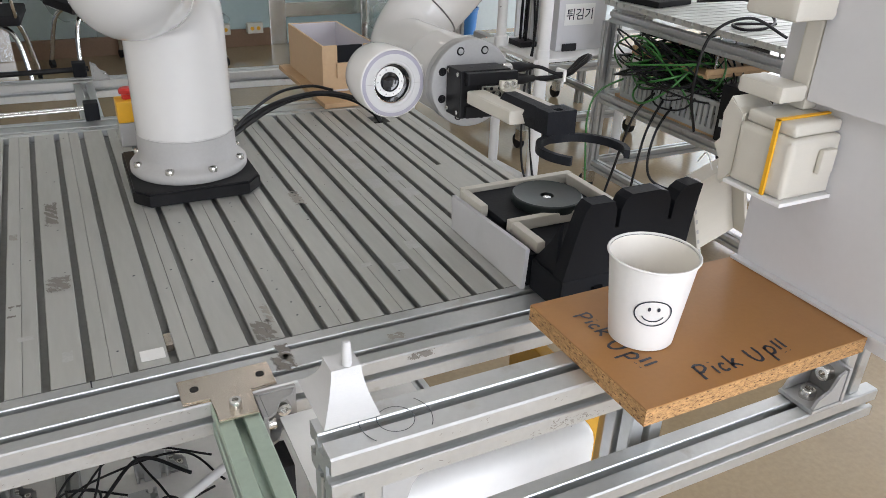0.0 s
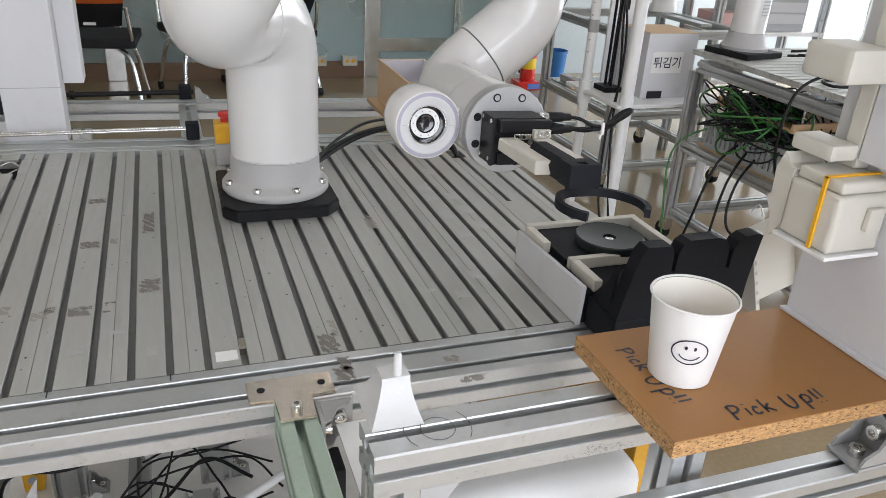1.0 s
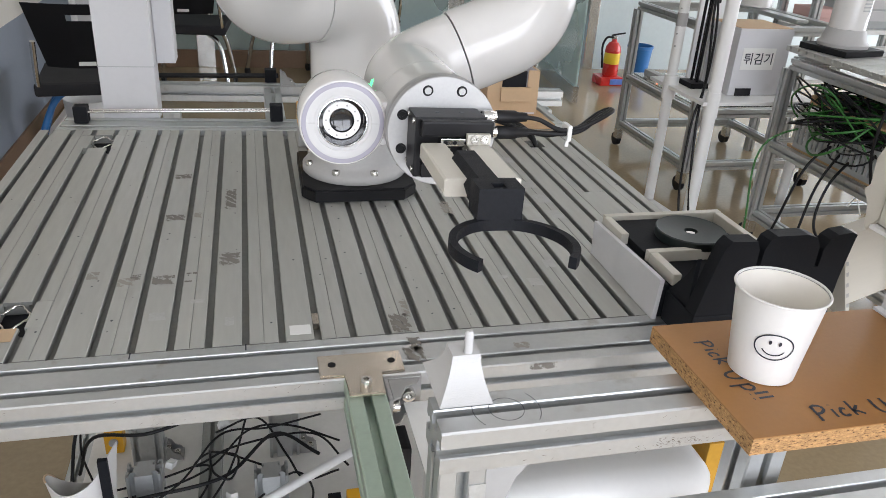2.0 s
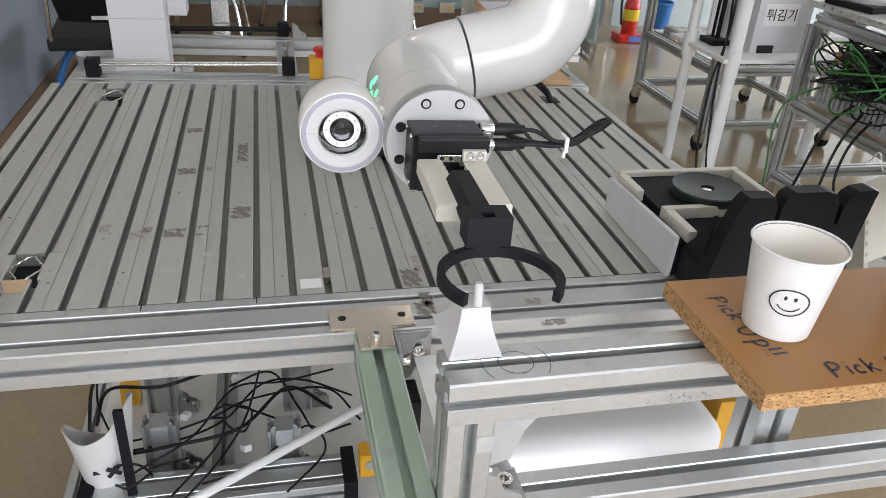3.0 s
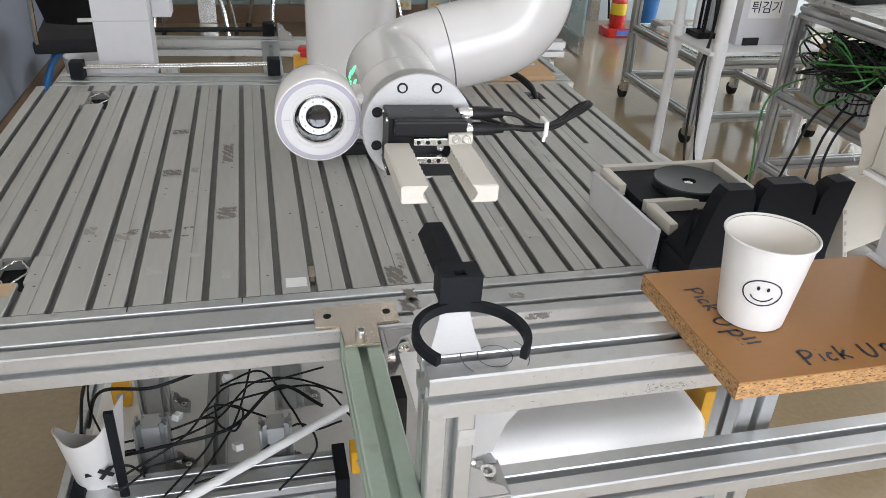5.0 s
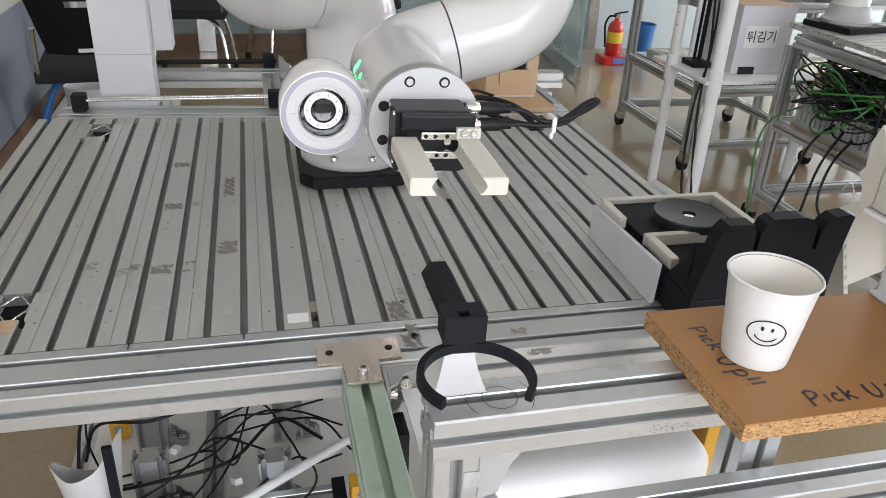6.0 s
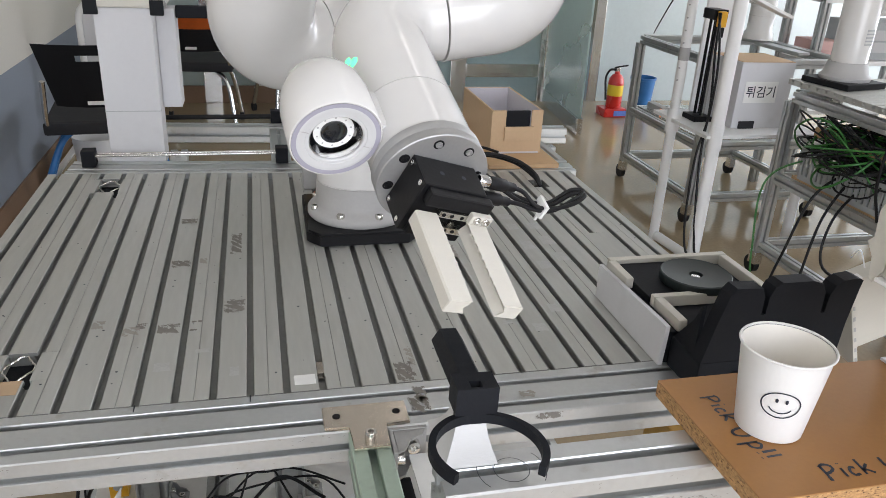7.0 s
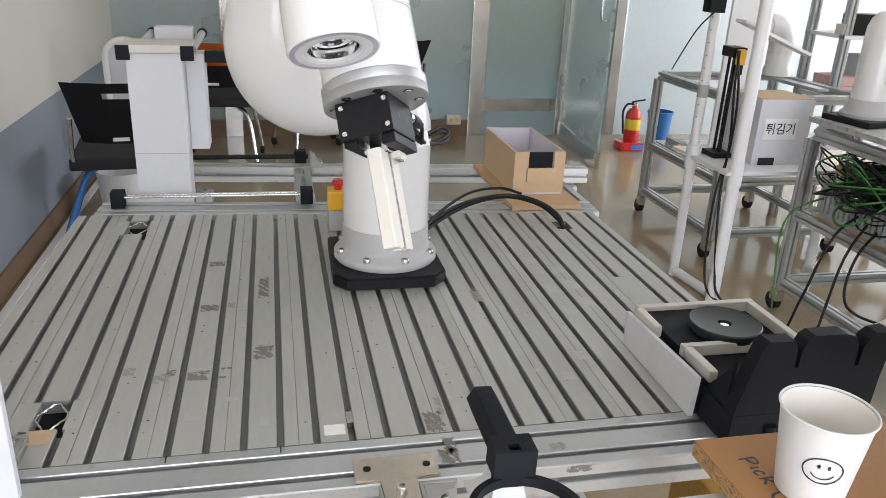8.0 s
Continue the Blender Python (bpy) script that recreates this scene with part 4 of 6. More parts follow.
part("edge_strip", box(0.812, 0.823, 0.055, 0.1685, T + 0.0442, T + 0.060, 0.002), CREAM_PRINT, mod)
part("edge_strip", box(0.648, 0.790, 0.053, 0.0635, T + 0.0442, T + 0.060, 0.002), CREAM_PRINT, mod)
part("edge_strip", box(0.648, 0.660, -0.010, 0.0525, T + 0.0442, T + 0.060, 0.003), CREAM_PRINT, mod)
part("turntable", lathe([(0, 0.0), (0.0465, 0.0), (0.048, 0.002), (0.048, 0.012), (0.0465, 0.0135), (0.044, 0.0125), (0.0095, 0.0105), (0.0095, 0.004), (0, 0.004)], 64, m=pose(0.733, 0.100, T + 0.0545)), DISC_MAT, mod, "dark green-black turntable disc", True)
part("hub", lathe([(0, 0.004), (0.006, 0.004), (0.0062, 0.0), (0, 0.0)], 24, m=pose(0.733, 0.100, T + 0.0587)), CHROME, mod, "bright steel hub", True)

rest = thing("cup_rest", "black printed back rest with two narrow notches", "cup rest")
MZ = Matrix(((1, 0, 0, 0), (0, 0, -1, 0), (0, 1, 0, 0), (0, 0, 0, 1)))
o = [(0.640, 0.842), (0.820, 0.842), (0.822, 0.88), (0.828, 0.925), (0.830, 0.936), (0.822, 0.939), (0.805, 0.937), (0.796, 0.931), (0.790, 0.920), (0.7885, 0.897), (0.7835, 0.897), (0.783, 0.924), (0.777, 0.935), (0.764, 0.939), (0.724, 0.939), (0.716, 0.934), (0.711, 0.922), (0.710, 0.900), (0.705, 0.900), (0.7045, 0.924), (0.700, 0.934), (0.668, 0.935), (0.661, 0.927), (0.652, 0.895)]
part("back", extrude(o, 0.058, 0.078, MZ), BLACK_PRINT, rest)
part("foot", box(0.640, 0.822, -0.078, -0.012, T + 0.0006, 0.8415, 0.003), BLACK_PRINT, rest)
part("side_web", extrude([(0.0125, 0.8415), (0.0575, 0.8415), (0.0575, 0.905), (0.045, 0.88)], 0.643, 0.648, Matrix(((0, 0, 1, 0), (-1, 0, 0, 0), (0, 1, 0, 0), (0, 0, 0, 1)))), BLACK_PRINT, rest)
part("front_sleeve", rod((0.690, -0.0795, 0.80), (0.690, -0.0795, 0.828), 0.007, 16), BLACK_PRINT, rest, smooth=True)

tray2 = thing("cream_panel", "cream plastic tray standing upright on its edge", "tray", pose(0.882, -0.040, T + 0.004, 4, -21, -2))
part("sheet", box(0.0, 0.078, 0.012, 0.018, 0.0, 0.118, 0.0015), CREAM_PRINT, tray2)
part("side_wall", box(-0.006, -0.0002, -0.016, 0.018, 0.0, 0.118, 0.001), CREAM_PRINT, tray2)
part("side_wall", box(0.0782, 0.083, -0.010, 0.018, 0.0, 0.118, 0.001), CREAM_PRINT, tray2)
for k in range(6):
    part("slot", box(-0.0045, -0.0015, -0.0164, -0.0158, 0.008 + 0.0165 * k, 0.014 + 0.0165 * k), GREY_CAST, tray2)
part("top_rim", box(-0.006, 0.083, -0.002, 0.0205, 0.1182, 0.1215, 0.001), CREAM_PRINT, tray2)
for x in (-0.004, 0.05):
    part("clip", box(x, x + 0.022, -0.004, 0.006, 0.1217, 0.1245, 0.001), PLASTIC_WHITE, tray2)
part("boss", lathe([(0, 0.002), (0.006, 0.002), (0.0065, 0.0), (0, 0.0)], 20, m=pose(0.014, 0.0118, 0.098, 90, 0, 0)), CREAM_PRINT, tray2, smooth=True)

# white cabinet beside the board, with the syrup dispenser on it
cab = thing("white_cabinet", "tall white foam-board cabinet with a fold down its side", "cabinet")
part("side", box(0.716, 0.722, -0.62, -0.242, 0.9265, 1.75, 0.001), WHITE_BOARD, cab)
part("back_side", box(0.7225, 1.05, -0.248, -0.242, 0.9265, 1.75, 0.001), WHITE_BOARD, cab)
part("upper_panel", box(0.700, 0.7155, -0.62, -0.286, 1.108, 1.75, 0.001), WHITE_BOARD, cab, "raised white upper panel")
part("foot_strip", box(0.708, 0.7155, -0.62, -0.2415, 0.9417, 0.9445, 0.0005), WHITE_BOARD, cab)

disp = thing("syrup_dispenser", "cream printed dispenser box with a yellow rubber band", "dispenser")
part("body", box(0.660, 0.7155, -0.316, -0.260, 1.0375, 1.088, 0.006, 3), CREAM_PRINT, disp, smooth=True)
part("lid", box(0.663, 0.7155, -0.313, -0.263, 1.0883, 1.099, 0.0045, 3), CREAM_PRINT, disp, smooth=True)
part("base_plate", box(0.657, 0.7155, -0.319, -0.258, 1.0335, 1.037, 0.001), PLASTIC_WHITE, disp, "white base plate")
part("spout_wing", extrude([(0.0, 0.022), (0.008, 0.028), (0.004, 0.050), (0.010, 0.066), (0.018, 0.058), (0.027, 0.056), (0.027, 0.004), (0.016, -0.010), (0.012, -0.008), (0.011, 0.012)], 0.662, 0.700, Matrix(((0, 0, 1, 0), (-1, 0, 0, -0.2345), (0, 1, 0, 1.038), (0, 0, 0, 1))), 0.0012), CREAM_PRINT, disp, "curved cream spout wing")
part("paddle", box(0.670, 0.6995, -0.286, -0.240, 1.1065, 1.121, 0.0068, 4), CREAM_PRINT, disp, "round-ended cream paddle", True)
part("neck", box(0.700, 0.7155, -0.285, -0.268, 1.0995, 1.30, 0.002), CREAM_PRINT, disp)
part("upper_paddle", box(0.655, 0.6995, -0.295, -0.245, 1.172, 1.20, 0.008, 4), CREAM_PRINT, disp, "round-ended cream upper paddle", True)
part("handle", box(0.690, 0.706, -0.3215, -0.3165, 1.058, 1.078, 0.0018), CREAM_PRINT, disp)
bnd = bmesh.new()
for x0, x1, z0, z1 in ((0.6575, 0.6598, 1.0375, 1.1005), (0.6575, 0.7155, 1.0993, 1.1008)):
    box(x0, x1, -0.300, -0.2965, z0, z1, bm=bnd)
part("rubber_band", bnd, YELLOW, disp, "yellow rubber band")
part("feed_tube", sweep(curve_points([(0.668, -0.235, 1.034), (0.671, -0.222, 1.045), (0.68, -0.205, 1.03)]), 0.0006, 8), PLASTIC_WHITE, disp, "thin clear feed tube", True)

# ---------------------------------------------------------------- on and behind the table
tower = thing("white_tower", "tall white foam-board box standing behind the table panels", "box tower")
TY = 0.895
part("front_box", box(-0.136, -0.030, TY, TY + 0.07, T - 0.01, 1.105, 0.002), WHITE_BOARD, tower)
part("seam", box(-0.1362, -0.0298, TY - 0.0004, TY + 0.02, 0.903, 0.9045), GREY_PLASTIC, tower)
part("rear_box", box(-0.0295, 0.008, TY + 0.05, TY + 0.11, 0.90, 1.10, 0.002), WHITE_BOARD, tower)
part("top_tray", box(-0.150, -0.010, TY - 0.006, TY + 0.10, 1.1055, 1.122, 0.004), CREAM_PRINT, tower, "cream top tray")
for x in (-0.152, -0.032):
    part("corner_clip", box(x, x + 0.026, TY - 0.008, TY - 0.0005, 1.092, 1.121, 0.003), BLACK_PRINT, tower, "black corner clip")
part("arm_bar", box(0.0085, 0.12, TY + 0.06, TY + 0.08, 1.080, 1.104, 0.003), BLACK_PRINT, tower, "black cross arm")
for x in (-0.118, -0.012):
    part("arm_bar", rod((x, TY + 0.03, 1.110), (x + 0.006, TY + 0.21, 1.122), 0.008, 12), GREY_CAST, tower, "grey tube arm", True)
    part("bar_cap", rod((x + 0.006, TY + 0.21, 1.122), (x + 0.0065, TY + 0.225, 1.123), 0.0105, 12), BLACK_PRINT, tower, "black tube cap", True)
part("rear_head", box(-0.103, -0.022, TY + 0.18, TY + 0.225, 1.095, 1.138, 0.003), WHITE_BOARD, tower)

slide = thing("slide_rail", "steel rod slide between two black printed blocks", "slide rail")
for x in (-0.172, 0.207):
    part("end_block", box(x - 0.013, x + 0.013, 0.850, 0.880, T + 0.0006, T + 0.034, 0.003), BLACK_PRINT, slide, "black printed end block")
for y in (0.858, 0.872):
    part("rod", rod((-0.160, y, T + 0.022), (0.194, y, T + 0.022), 0.0028, 12), STEEL, slide, "bright steel rod", True)

slide2 = thing("rear_slide", "black rod with printed clamps behind the table", "slide rail")
part("rod", rod((-0.10, 1.20, 0.815), (0.225, 1.20, 0.815), 0.006, 12), BLACK_RUBBER, slide2, smooth=True)
part("clamp", box(0.192, 0.220, 1.185, 1.215, T + 0.0005, 0.832, 0.003), BLACK_PRINT, slide2)
part("clamp", box(-0.112, -0.084, 1.185, 1.215, T + 0.0005, 0.832, 0.003), BLACK_PRINT, slide2)

rear = thing("extension_bench", "aluminium profile frame extending behind the work table", "frame")
part("beam", beam((-0.06, 1.19, T - 0.02), (0.95, 1.12, T - 0.02)), ALU, rear)
part("beam", beam((0.207, 0.875, T - 0.02), (0.207, 1.135, T - 0.02)), ALU, rear)
part("beam", beam((0.82, 0.838, T - 0.02), (0.82, 1.10, T - 0.02)), ALU, rear)
for x in (-0.03, 0.92):
    part("leg", beam((x, 1.16, 0.0), (x, 1.16, T - 0.061), 0.04, 0.04, (0, 1, 0)), ALU, rear)
corner_bracket(0.228, 1.160, T - 0.0, 0, 0, 0)

stop = thing("emergency_switch", "yellow switch box with a red button on a grey base", "switch box", pose(0.257, 0.70, T + 0.0005))
part("base", box(-0.016, 0.016, -0.02, 0.02, 0.0, 0.042, 0.003), GREY_CAST, stop)
part("cover", box(-0.016, 0.016, -0.02, 0.02, 0.0425, 0.080, 0.003), YELLOW, stop, "yellow cover")
part("button", lathe([(0, 0.0), (0.008, 0.0), (0.008, 0.008), (0.012, 0.010), (0.012, 0.016), (0.009, 0.019), (0, 0.0195)], 20, m=pose(0.004, 0, 0.0802)), RED, stop, "red push button", True)

solid("plywood_plate", box(0.640, 0.800, 0.775, 1.120, T + 0.0006, T + 0.011, 0.001), PLY, "pale wooden plate at the table's rear edge", "plate")
carton = thing("cardboard_box", "open pale cardboard box with a cut-out front", "box", pose(0.0, 0.0, T + 0.0115))
cx0, cx1, cy0, cy1, ch = 0.664, 0.783, 0.855, 1.105, 0.098
for nm, b in (("side", (cx0, cx0 + 0.004, cy0, cy1)), ("side", (cx1 - 0.004, cx1, cy0, cy1)), ("back", (cx0 + 0.0042, cx1 - 0.0042, cy1 - 0.004, cy1))):
    part(nm, box(*b, 0.0, ch), [CARD], carton)
    part("lining", box(b[0] + (0.0042 if b[0] == cx0 else (-0.0012 if nm == "side" else 0)), b[0] + (0.0052 if b[0] == cx0 else (-0.0002 if nm == "side" else b[1] - b[0])), b[2] + 0.005 if nm == "side" else b[2] - 0.0012, b[3] - 0.005 if nm == "side" else b[2] - 0.0002, 0.004, ch - 0.001), CARD_IN, carton, "pale inner face")
part("bottom", box(cx0 + 0.0042, cx1 - 0.0042, cy0, cy1 - 0.0042, 0.0, 0.004), CARD_IN, carton)
fr = bmesh.new()
for x0, x1, z0, z1 in ((cx0 + 0.0042, cx0 + 0.033, 0.0042, ch), (cx1 - 0.026, cx1 - 0.0042, 0.0042, ch), (cx0 + 0.033, cx1 - 0.026, 0.0042, 0.058)):
    box(x0, x1, cy0, cy0 + 0.004, z0, z1, bm=fr)
part("front", fr, CARD, carton)
part("front_flap", box(cx0 + 0.030, cx1 - 0.020, cy0 - 0.006, cy0 - 0.0005, 0.030, 0.062, 0.001), CARD, carton)
part("dark_insert", box(cx0 + 0.034, cx1 - 0.027, cy0 + 0.006, cy0 + 0.012, 0.050, 0.096, 0.003), BLACK_PRINT, carton, "black insert in the cut-out")

arm_cable = thing("robot_cable", "pair of black cables looping across the table top", "cable")
for k, (r, dz) in enumerate(((0.0045, 0.0), (0.0042, 0.006))):
    part("cable", sweep(curve_points([(0.385, 0.585 + 0.01 * k, T + 0.006 + dz), (0.44, 0.665 + 0.008 * k, T + 0.012 + dz), (0.53, 0.740, T + 0.028 + dz), (0.62, 0.768 - 0.012 * k, T + 0.036 + dz), (0.680, 0.735 - 0.008 * k, T + 0.030 + dz), (0.712, 0.690, T + 0.012 + dz), (0.724, 0.676, T - 0.008)], 8), r, 12), BLACK_RUBBER, arm_cable, smooth=True)
part("cable", sweep(curve_points([(0.39, 0.575, T + 0.01), (0.45, 0.68, T + 0.026), (0.54, 0.770, T + 0.044), (0.615, 0.795, T + 0.046), (0.655, 0.765, T + 0.042)], 8), 0.003, 10), BLACK_RUBBER, arm_cable, smooth=True)

# marks, tape and stains with shapes of their own on the panels
sticker = solid("white_sticker", box(0.189, 0.213, 0.012, 0.032, T + 0.0003, T + 0.0007), LABEL_WHITE, "small square white sticker on the table", "sticker")
nut = thing("slot_nut", "steel nut lying in a table slot", "nut", pose(0.220, 0.047, T - 0.0095))
part("nut", box(-0.0038, 0.0038, -0.012, 0.012, 0.0, 0.009, 0.001), NICKEL, nut)


def residue(x, y, sx, sy, seed, colour, label="ragged dark glue residue on the aluminium panel", z=None, upright=0):
    """A ragged thin patch of glue: a net of small cells, some of them worn away."""
    rng = random.Random(seed)
    bm = bmesh.new()
    st = 0.0011
    nx, ny = max(3, int(sx / st)), max(3, int(sy / st))
    waves = [(rng.uniform(0.15, 0.75), rng.uniform(0.15, 0.75), rng.uniform(0, 6.3)) for _ in range(5)]
    grid = {}

    def corner(i, j):
        if (i, j) not in grid:
            grid[i, j] = bm.verts.new(((i - nx / 2) * st + rng.uniform(-0.4, 0.4) * st, (j - ny / 2) * st + rng.uniform(-0.4, 0.4) * st, 0))
        return grid[i, j]
    for i in range(nx):
        if y > 0 and x < 0.4 and abs((x + (i + 0.5 - nx / 2) * st + 0.22 + 0.02) % 0.04 - 0.02) < 0.0062:
            continue
        for j in range(ny):
            edge = max(abs(2 * i / nx - 1), abs(2 * j / ny - 1))
            v = sum(math.sin(a * i + b * j + c) for a, b, c in waves) / 3 + rng.uniform(-0.55, 0.55)
            if v > -0.05 + 0.6 * (edge > 0.75) * rng.random() + (edge > 0.93) * 0.3 - 0.65 * (edge < 0.8):
                bm.faces.new((corner(i, j), corner(i + 1, j), corner(i + 1, j + 1), corner(i, j + 1)))
    return solid("glue_residue", bm, colour, label, "stain", "stuff", m=pose(x, y, (T if z is None else z) + 0.0005, upright))


for i, (x, y, sx, sy, c) in enumerate((
        (0.120, 0.215, 0.028, 0.040, GLUE), (0.119, 0.430, 0.018, 0.085, GLUE), (0.037, 0.164, 0.032, 0.026, GLUE), (-0.006, 0.163, 0.024, 0.024, GLUE_PALE), (0.006, 0.176, 0.014, 0.016, GLUE), (0.070, 0.178, 0.020, 0.006, GLUE), (0.068, 0.156, 0.014, 0.006, GLUE), (-0.048, 0.185, 0.018, 0.022, GLUE_PALE),
        (0.042, 0.536, 0.030, 0.024, GLUE), (0.039, 0.362, 0.030, 0.026, GLUE), (0.071, 0.369, 0.014, 0.022, GLUE_PALE), (0.312, 0.022, 0.036, 0.044, GLUE), (0.321, -0.046, 0.024, 0.030, GLUE),
        (0.335, 0.055, 0.022, 0.045, GLUE_PALE), (0.447, -0.046, 0.022, 0.014, GLUE_PALE), (0.326, -0.026, 0.016, 0.030, GLUE),
        (0.455, 0.36, 0.018, 0.055, GLUE_PALE))):
    residue(x, y, sx, sy, 40 + i, c)
residue(0.462, -0.0812, 0.034, 0.009, 71, GLUE, "ragged glue residue on the front of the profile beam", T - 0.0065, 90)
for i, (x, y, sx, sy) in enumerate(((0.628, 0.583, 0.022, 0.034), (0.590, 0.499, 0.022, 0.03), (0.628, 0.451, 0.022, 0.03), (0.590, 0.451, 0.02, 0.03), (0.628, 0.385, 0.022, 0.04), (0.590, 0.369, 0.022, 0.04), (0.628, 0.318, 0.022, 0.036), (0.590, 0.291, 0.022, 0.03), (0.553, 0.15, 0.018, 0.026), (0.515, 0.10, 0.020, 0.024), (0.040, 0.073, 0.022, 0.020), (0.122, 0.052, 0.012, 0.020), (0.084, 0.104, 0.018, 0.010), (0.476, 0.12, 0.016, 0.012))):
    rng = random.Random(90 + i)
    sx = min(sx, 0.022)
    pts = [(sx / 2 * u * rng.uniform(0.75, 1.1), sy / 2 * v * rng.uniform(0.75, 1.1)) for u, v in ((-1, -1), (-0.3, -1), (0.4, -0.95), (1, -1), (1, 0), (1, 1), (0.3, 0.9), (-0.4, 1), (-1, 1), (-0.95, 0.1))]
    bm = bmesh.new()
    bm.faces.new([bm.verts.new((u, v, 0)) for u, v in pts])
    solid("tape_remnant", bm, TAPE, "pale scrap of old tape on the panel", "tape", m=pose(x, y, T + 0.0006))
rng = random.Random(5)
bm = bmesh.new()
for _ in range(140):
    x, y, r = XL + 0.04 + 0.08 * rng.randint(0, 12) + rng.choice((-0.034, -0.006, 0.004, 0.033)) + rng.uniform(-0.005, 0.005), rng.uniform(0.02, 0.78), rng.uniform(0.0006, 0.0018)
    bm.faces.new([bm.verts.new((x + r * math.cos(k), y + r * math.sin(k), T + 0.0003)) for k in (0, 1.1, 2.3, 3.5, 4.8)])
solid("dirt_speck", bm, INK, "scattered dark specks of dirt on the table", "dirt", "stuff")
for x in (0.02, 0.14):
    part("pen_mark", box(x - 0.0007, x + 0.0007, -0.012, 0.0, T + 0.0002, T + 0.0005), INK, table)
# drawn circles on the rail and clear sheet under it
def pen_arc(r, a0, a1):
    bm, vs = bmesh.new(), []
    for k in range(33):
        a = radians(a0 + (a1 - a0) * k / 32)
        vs.append([bm.verts.new((0.332 + q * math.cos(a), -0.3115 + q * math.sin(a), 0)) for q in (r, r - 0.0006)])
    for p, q in zip(vs, vs[1:]):
        bm.faces.new((p[0], p[1], q[1], q[0]))
    part("pen_circle", bm, INK, rail, "thin drawn pen line", m=pose(0, 0, RZ + 0.0004))


pen_arc(0.0135, -180, 180)
pen_arc(0.026, -38, 38)
pen_arc(0.026, 142, 218)
part("paper_tag", box(0.303, 0.316, -0.3288, -0.3283, 0.856, 0.872), TAPE, rail, "scrap of clear tape")

# scuffs on the profile faces: short dark scratches
rng = random.Random(77)
bm = bmesh.new()
for _ in range(190):
    g = rng.randint(0, 3)
    if g == 0:
        x, z, yy = rng.choice((0.235, 0.18, 0.05, -0.1)) + rng.gauss(0, 0.025), rng.choice((T - 0.005, T - 0.033)) + rng.gauss(0, 0.002), -0.0809
    elif g == 1:
        x, z, yy = rng.uniform(0.30, 0.69), rng.choice((RZ - 0.006, RZ - 0.031)) + rng.gauss(0, 0.002), -0.3325
    else:
        x, z, yy = rng.gauss(0.468, 0.018), RZ - 0.031 + rng.gauss(0, 0.0028), -0.3325
    l, w, tilt = rng.uniform(0.0004, 0.0017), rng.uniform(0.0001, 0.0003), rng.uniform(-0.7, 0.9)
    c, q = math.cos(tilt), math.sin(tilt)
    bm.faces.new([bm.verts.new((x + u * c - v * q, yy, z + u * q + v * c)) for u, v in ((-l, -w), (l, 0), (l, w), (-l * 0.7, w))])
solid("scratch", bm, GLUE, "short dark scratches and scuffs on the aluminium profiles", "scratch", "stuff")
solid("acrylic_sheet", box(0.30, 0.345, -0.30, -0.10, 0.775, 0.777), LABEL_WHITE, "white sheet with printed marks between the rails", "sheet")

# ---------------------------------------------------------------- under the table
case = thing("white_case", "glossy white rounded equipment case under the rail", "equipment case", pose(0.0, 0.0, 0.0))
part("shell", box(0.35, 0.690, -0.135, 0.02, 0.50, 0.655, 0.045, 5), PLASTIC_WHITE, case, smooth=True)
part("foot", box(0.38, 0.65, -0.09, 0.0, 0.172, 0.4995, 0.004), GREY_CAST, case)
part("gasket", box(0.6905, 0.698, -0.09, -0.02, 0.53, 0.62, 0.003), GREY_PLASTIC, case)
solid("yellow_sheet", box(0.722, 0.745, -0.06, 0.14, 0.172, 0.63, 0.003), AMBER, "amber yellow plastic panel standing on the lower shelf", "panel")
bmc = extrude([(0.0, 0.0), (0.085, 0.0), (0.082, -0.008), (0.066, -0.013), (0.048, -0.024), (0.035, -0.042), (0.026, -0.070), (0.0, -0.078)], -0.298, -0.295, Matrix(((1, 0, 0, 0.317), (0, 0, 1, 0), (0, 1, 0, 0.886), (0, 0, 0, 1))))
solid("clear_gusset", bmc, GREY_CAST, "thin grey gusset plate under the rail", "gusset")

scoop = thing("paper_scoop", "white torn paper cup with black tape crosses", "paper cup", pose(-0.142, 0.335, 0.172))


def torn(a):
    """Height of the torn rim round the cup."""
    return 0.1875 + 0.0275 * math.cos(a) - 0.0325 * math.sin(a) + 0.03 * math.cos(2 * a) + 0.0015 * math.sin(7 * a)


bm = bmesh.new()
N = 40
rows_ = [[bm.verts.new((r * math.cos(2 * math.pi * k / N), r * math.sin(2 * math.pi * k / N), z)) for k in range(N)] for r, z in ((0.030, 0.0),)]
rows_.append([bm.verts.new((0.058 * math.cos(a), 0.052 * math.sin(a), torn(a))) for a in (2 * math.pi * k / N for k in range(N))])
rows_.append([bm.verts.new((0.0565 * math.cos(a), 0.0505 * math.sin(a), torn(a))) for a in (2 * math.pi * k / N for k in range(N))])
rows_.append([bm.verts.new((0.0285 * math.cos(2 * math.pi * k / N), 0.0285 * math.sin(2 * math.pi * k / N), 0.003)) for k in range(N)])
for lo, hi in zip(rows_, rows_[1:]):
    for k in range(N):
        bm.faces.new((lo[k], lo[(k + 1) % N], hi[(k + 1) % N], hi[k]))
bm.faces.new(rows_[0][::-1])
bm.faces.new(rows_[-1])
part("cup_wall", bm, PAPER, scoop, smooth=True)
part("rim_fold", sweep([(0.0575 * math.cos(a), 0.0515 * math.sin(a), torn(a)) for a in (math.pi * (0.85 + 0.3 * k / 12) for k in range(13))], 0.0018, 6), CARD, scoop, "browned torn rim")
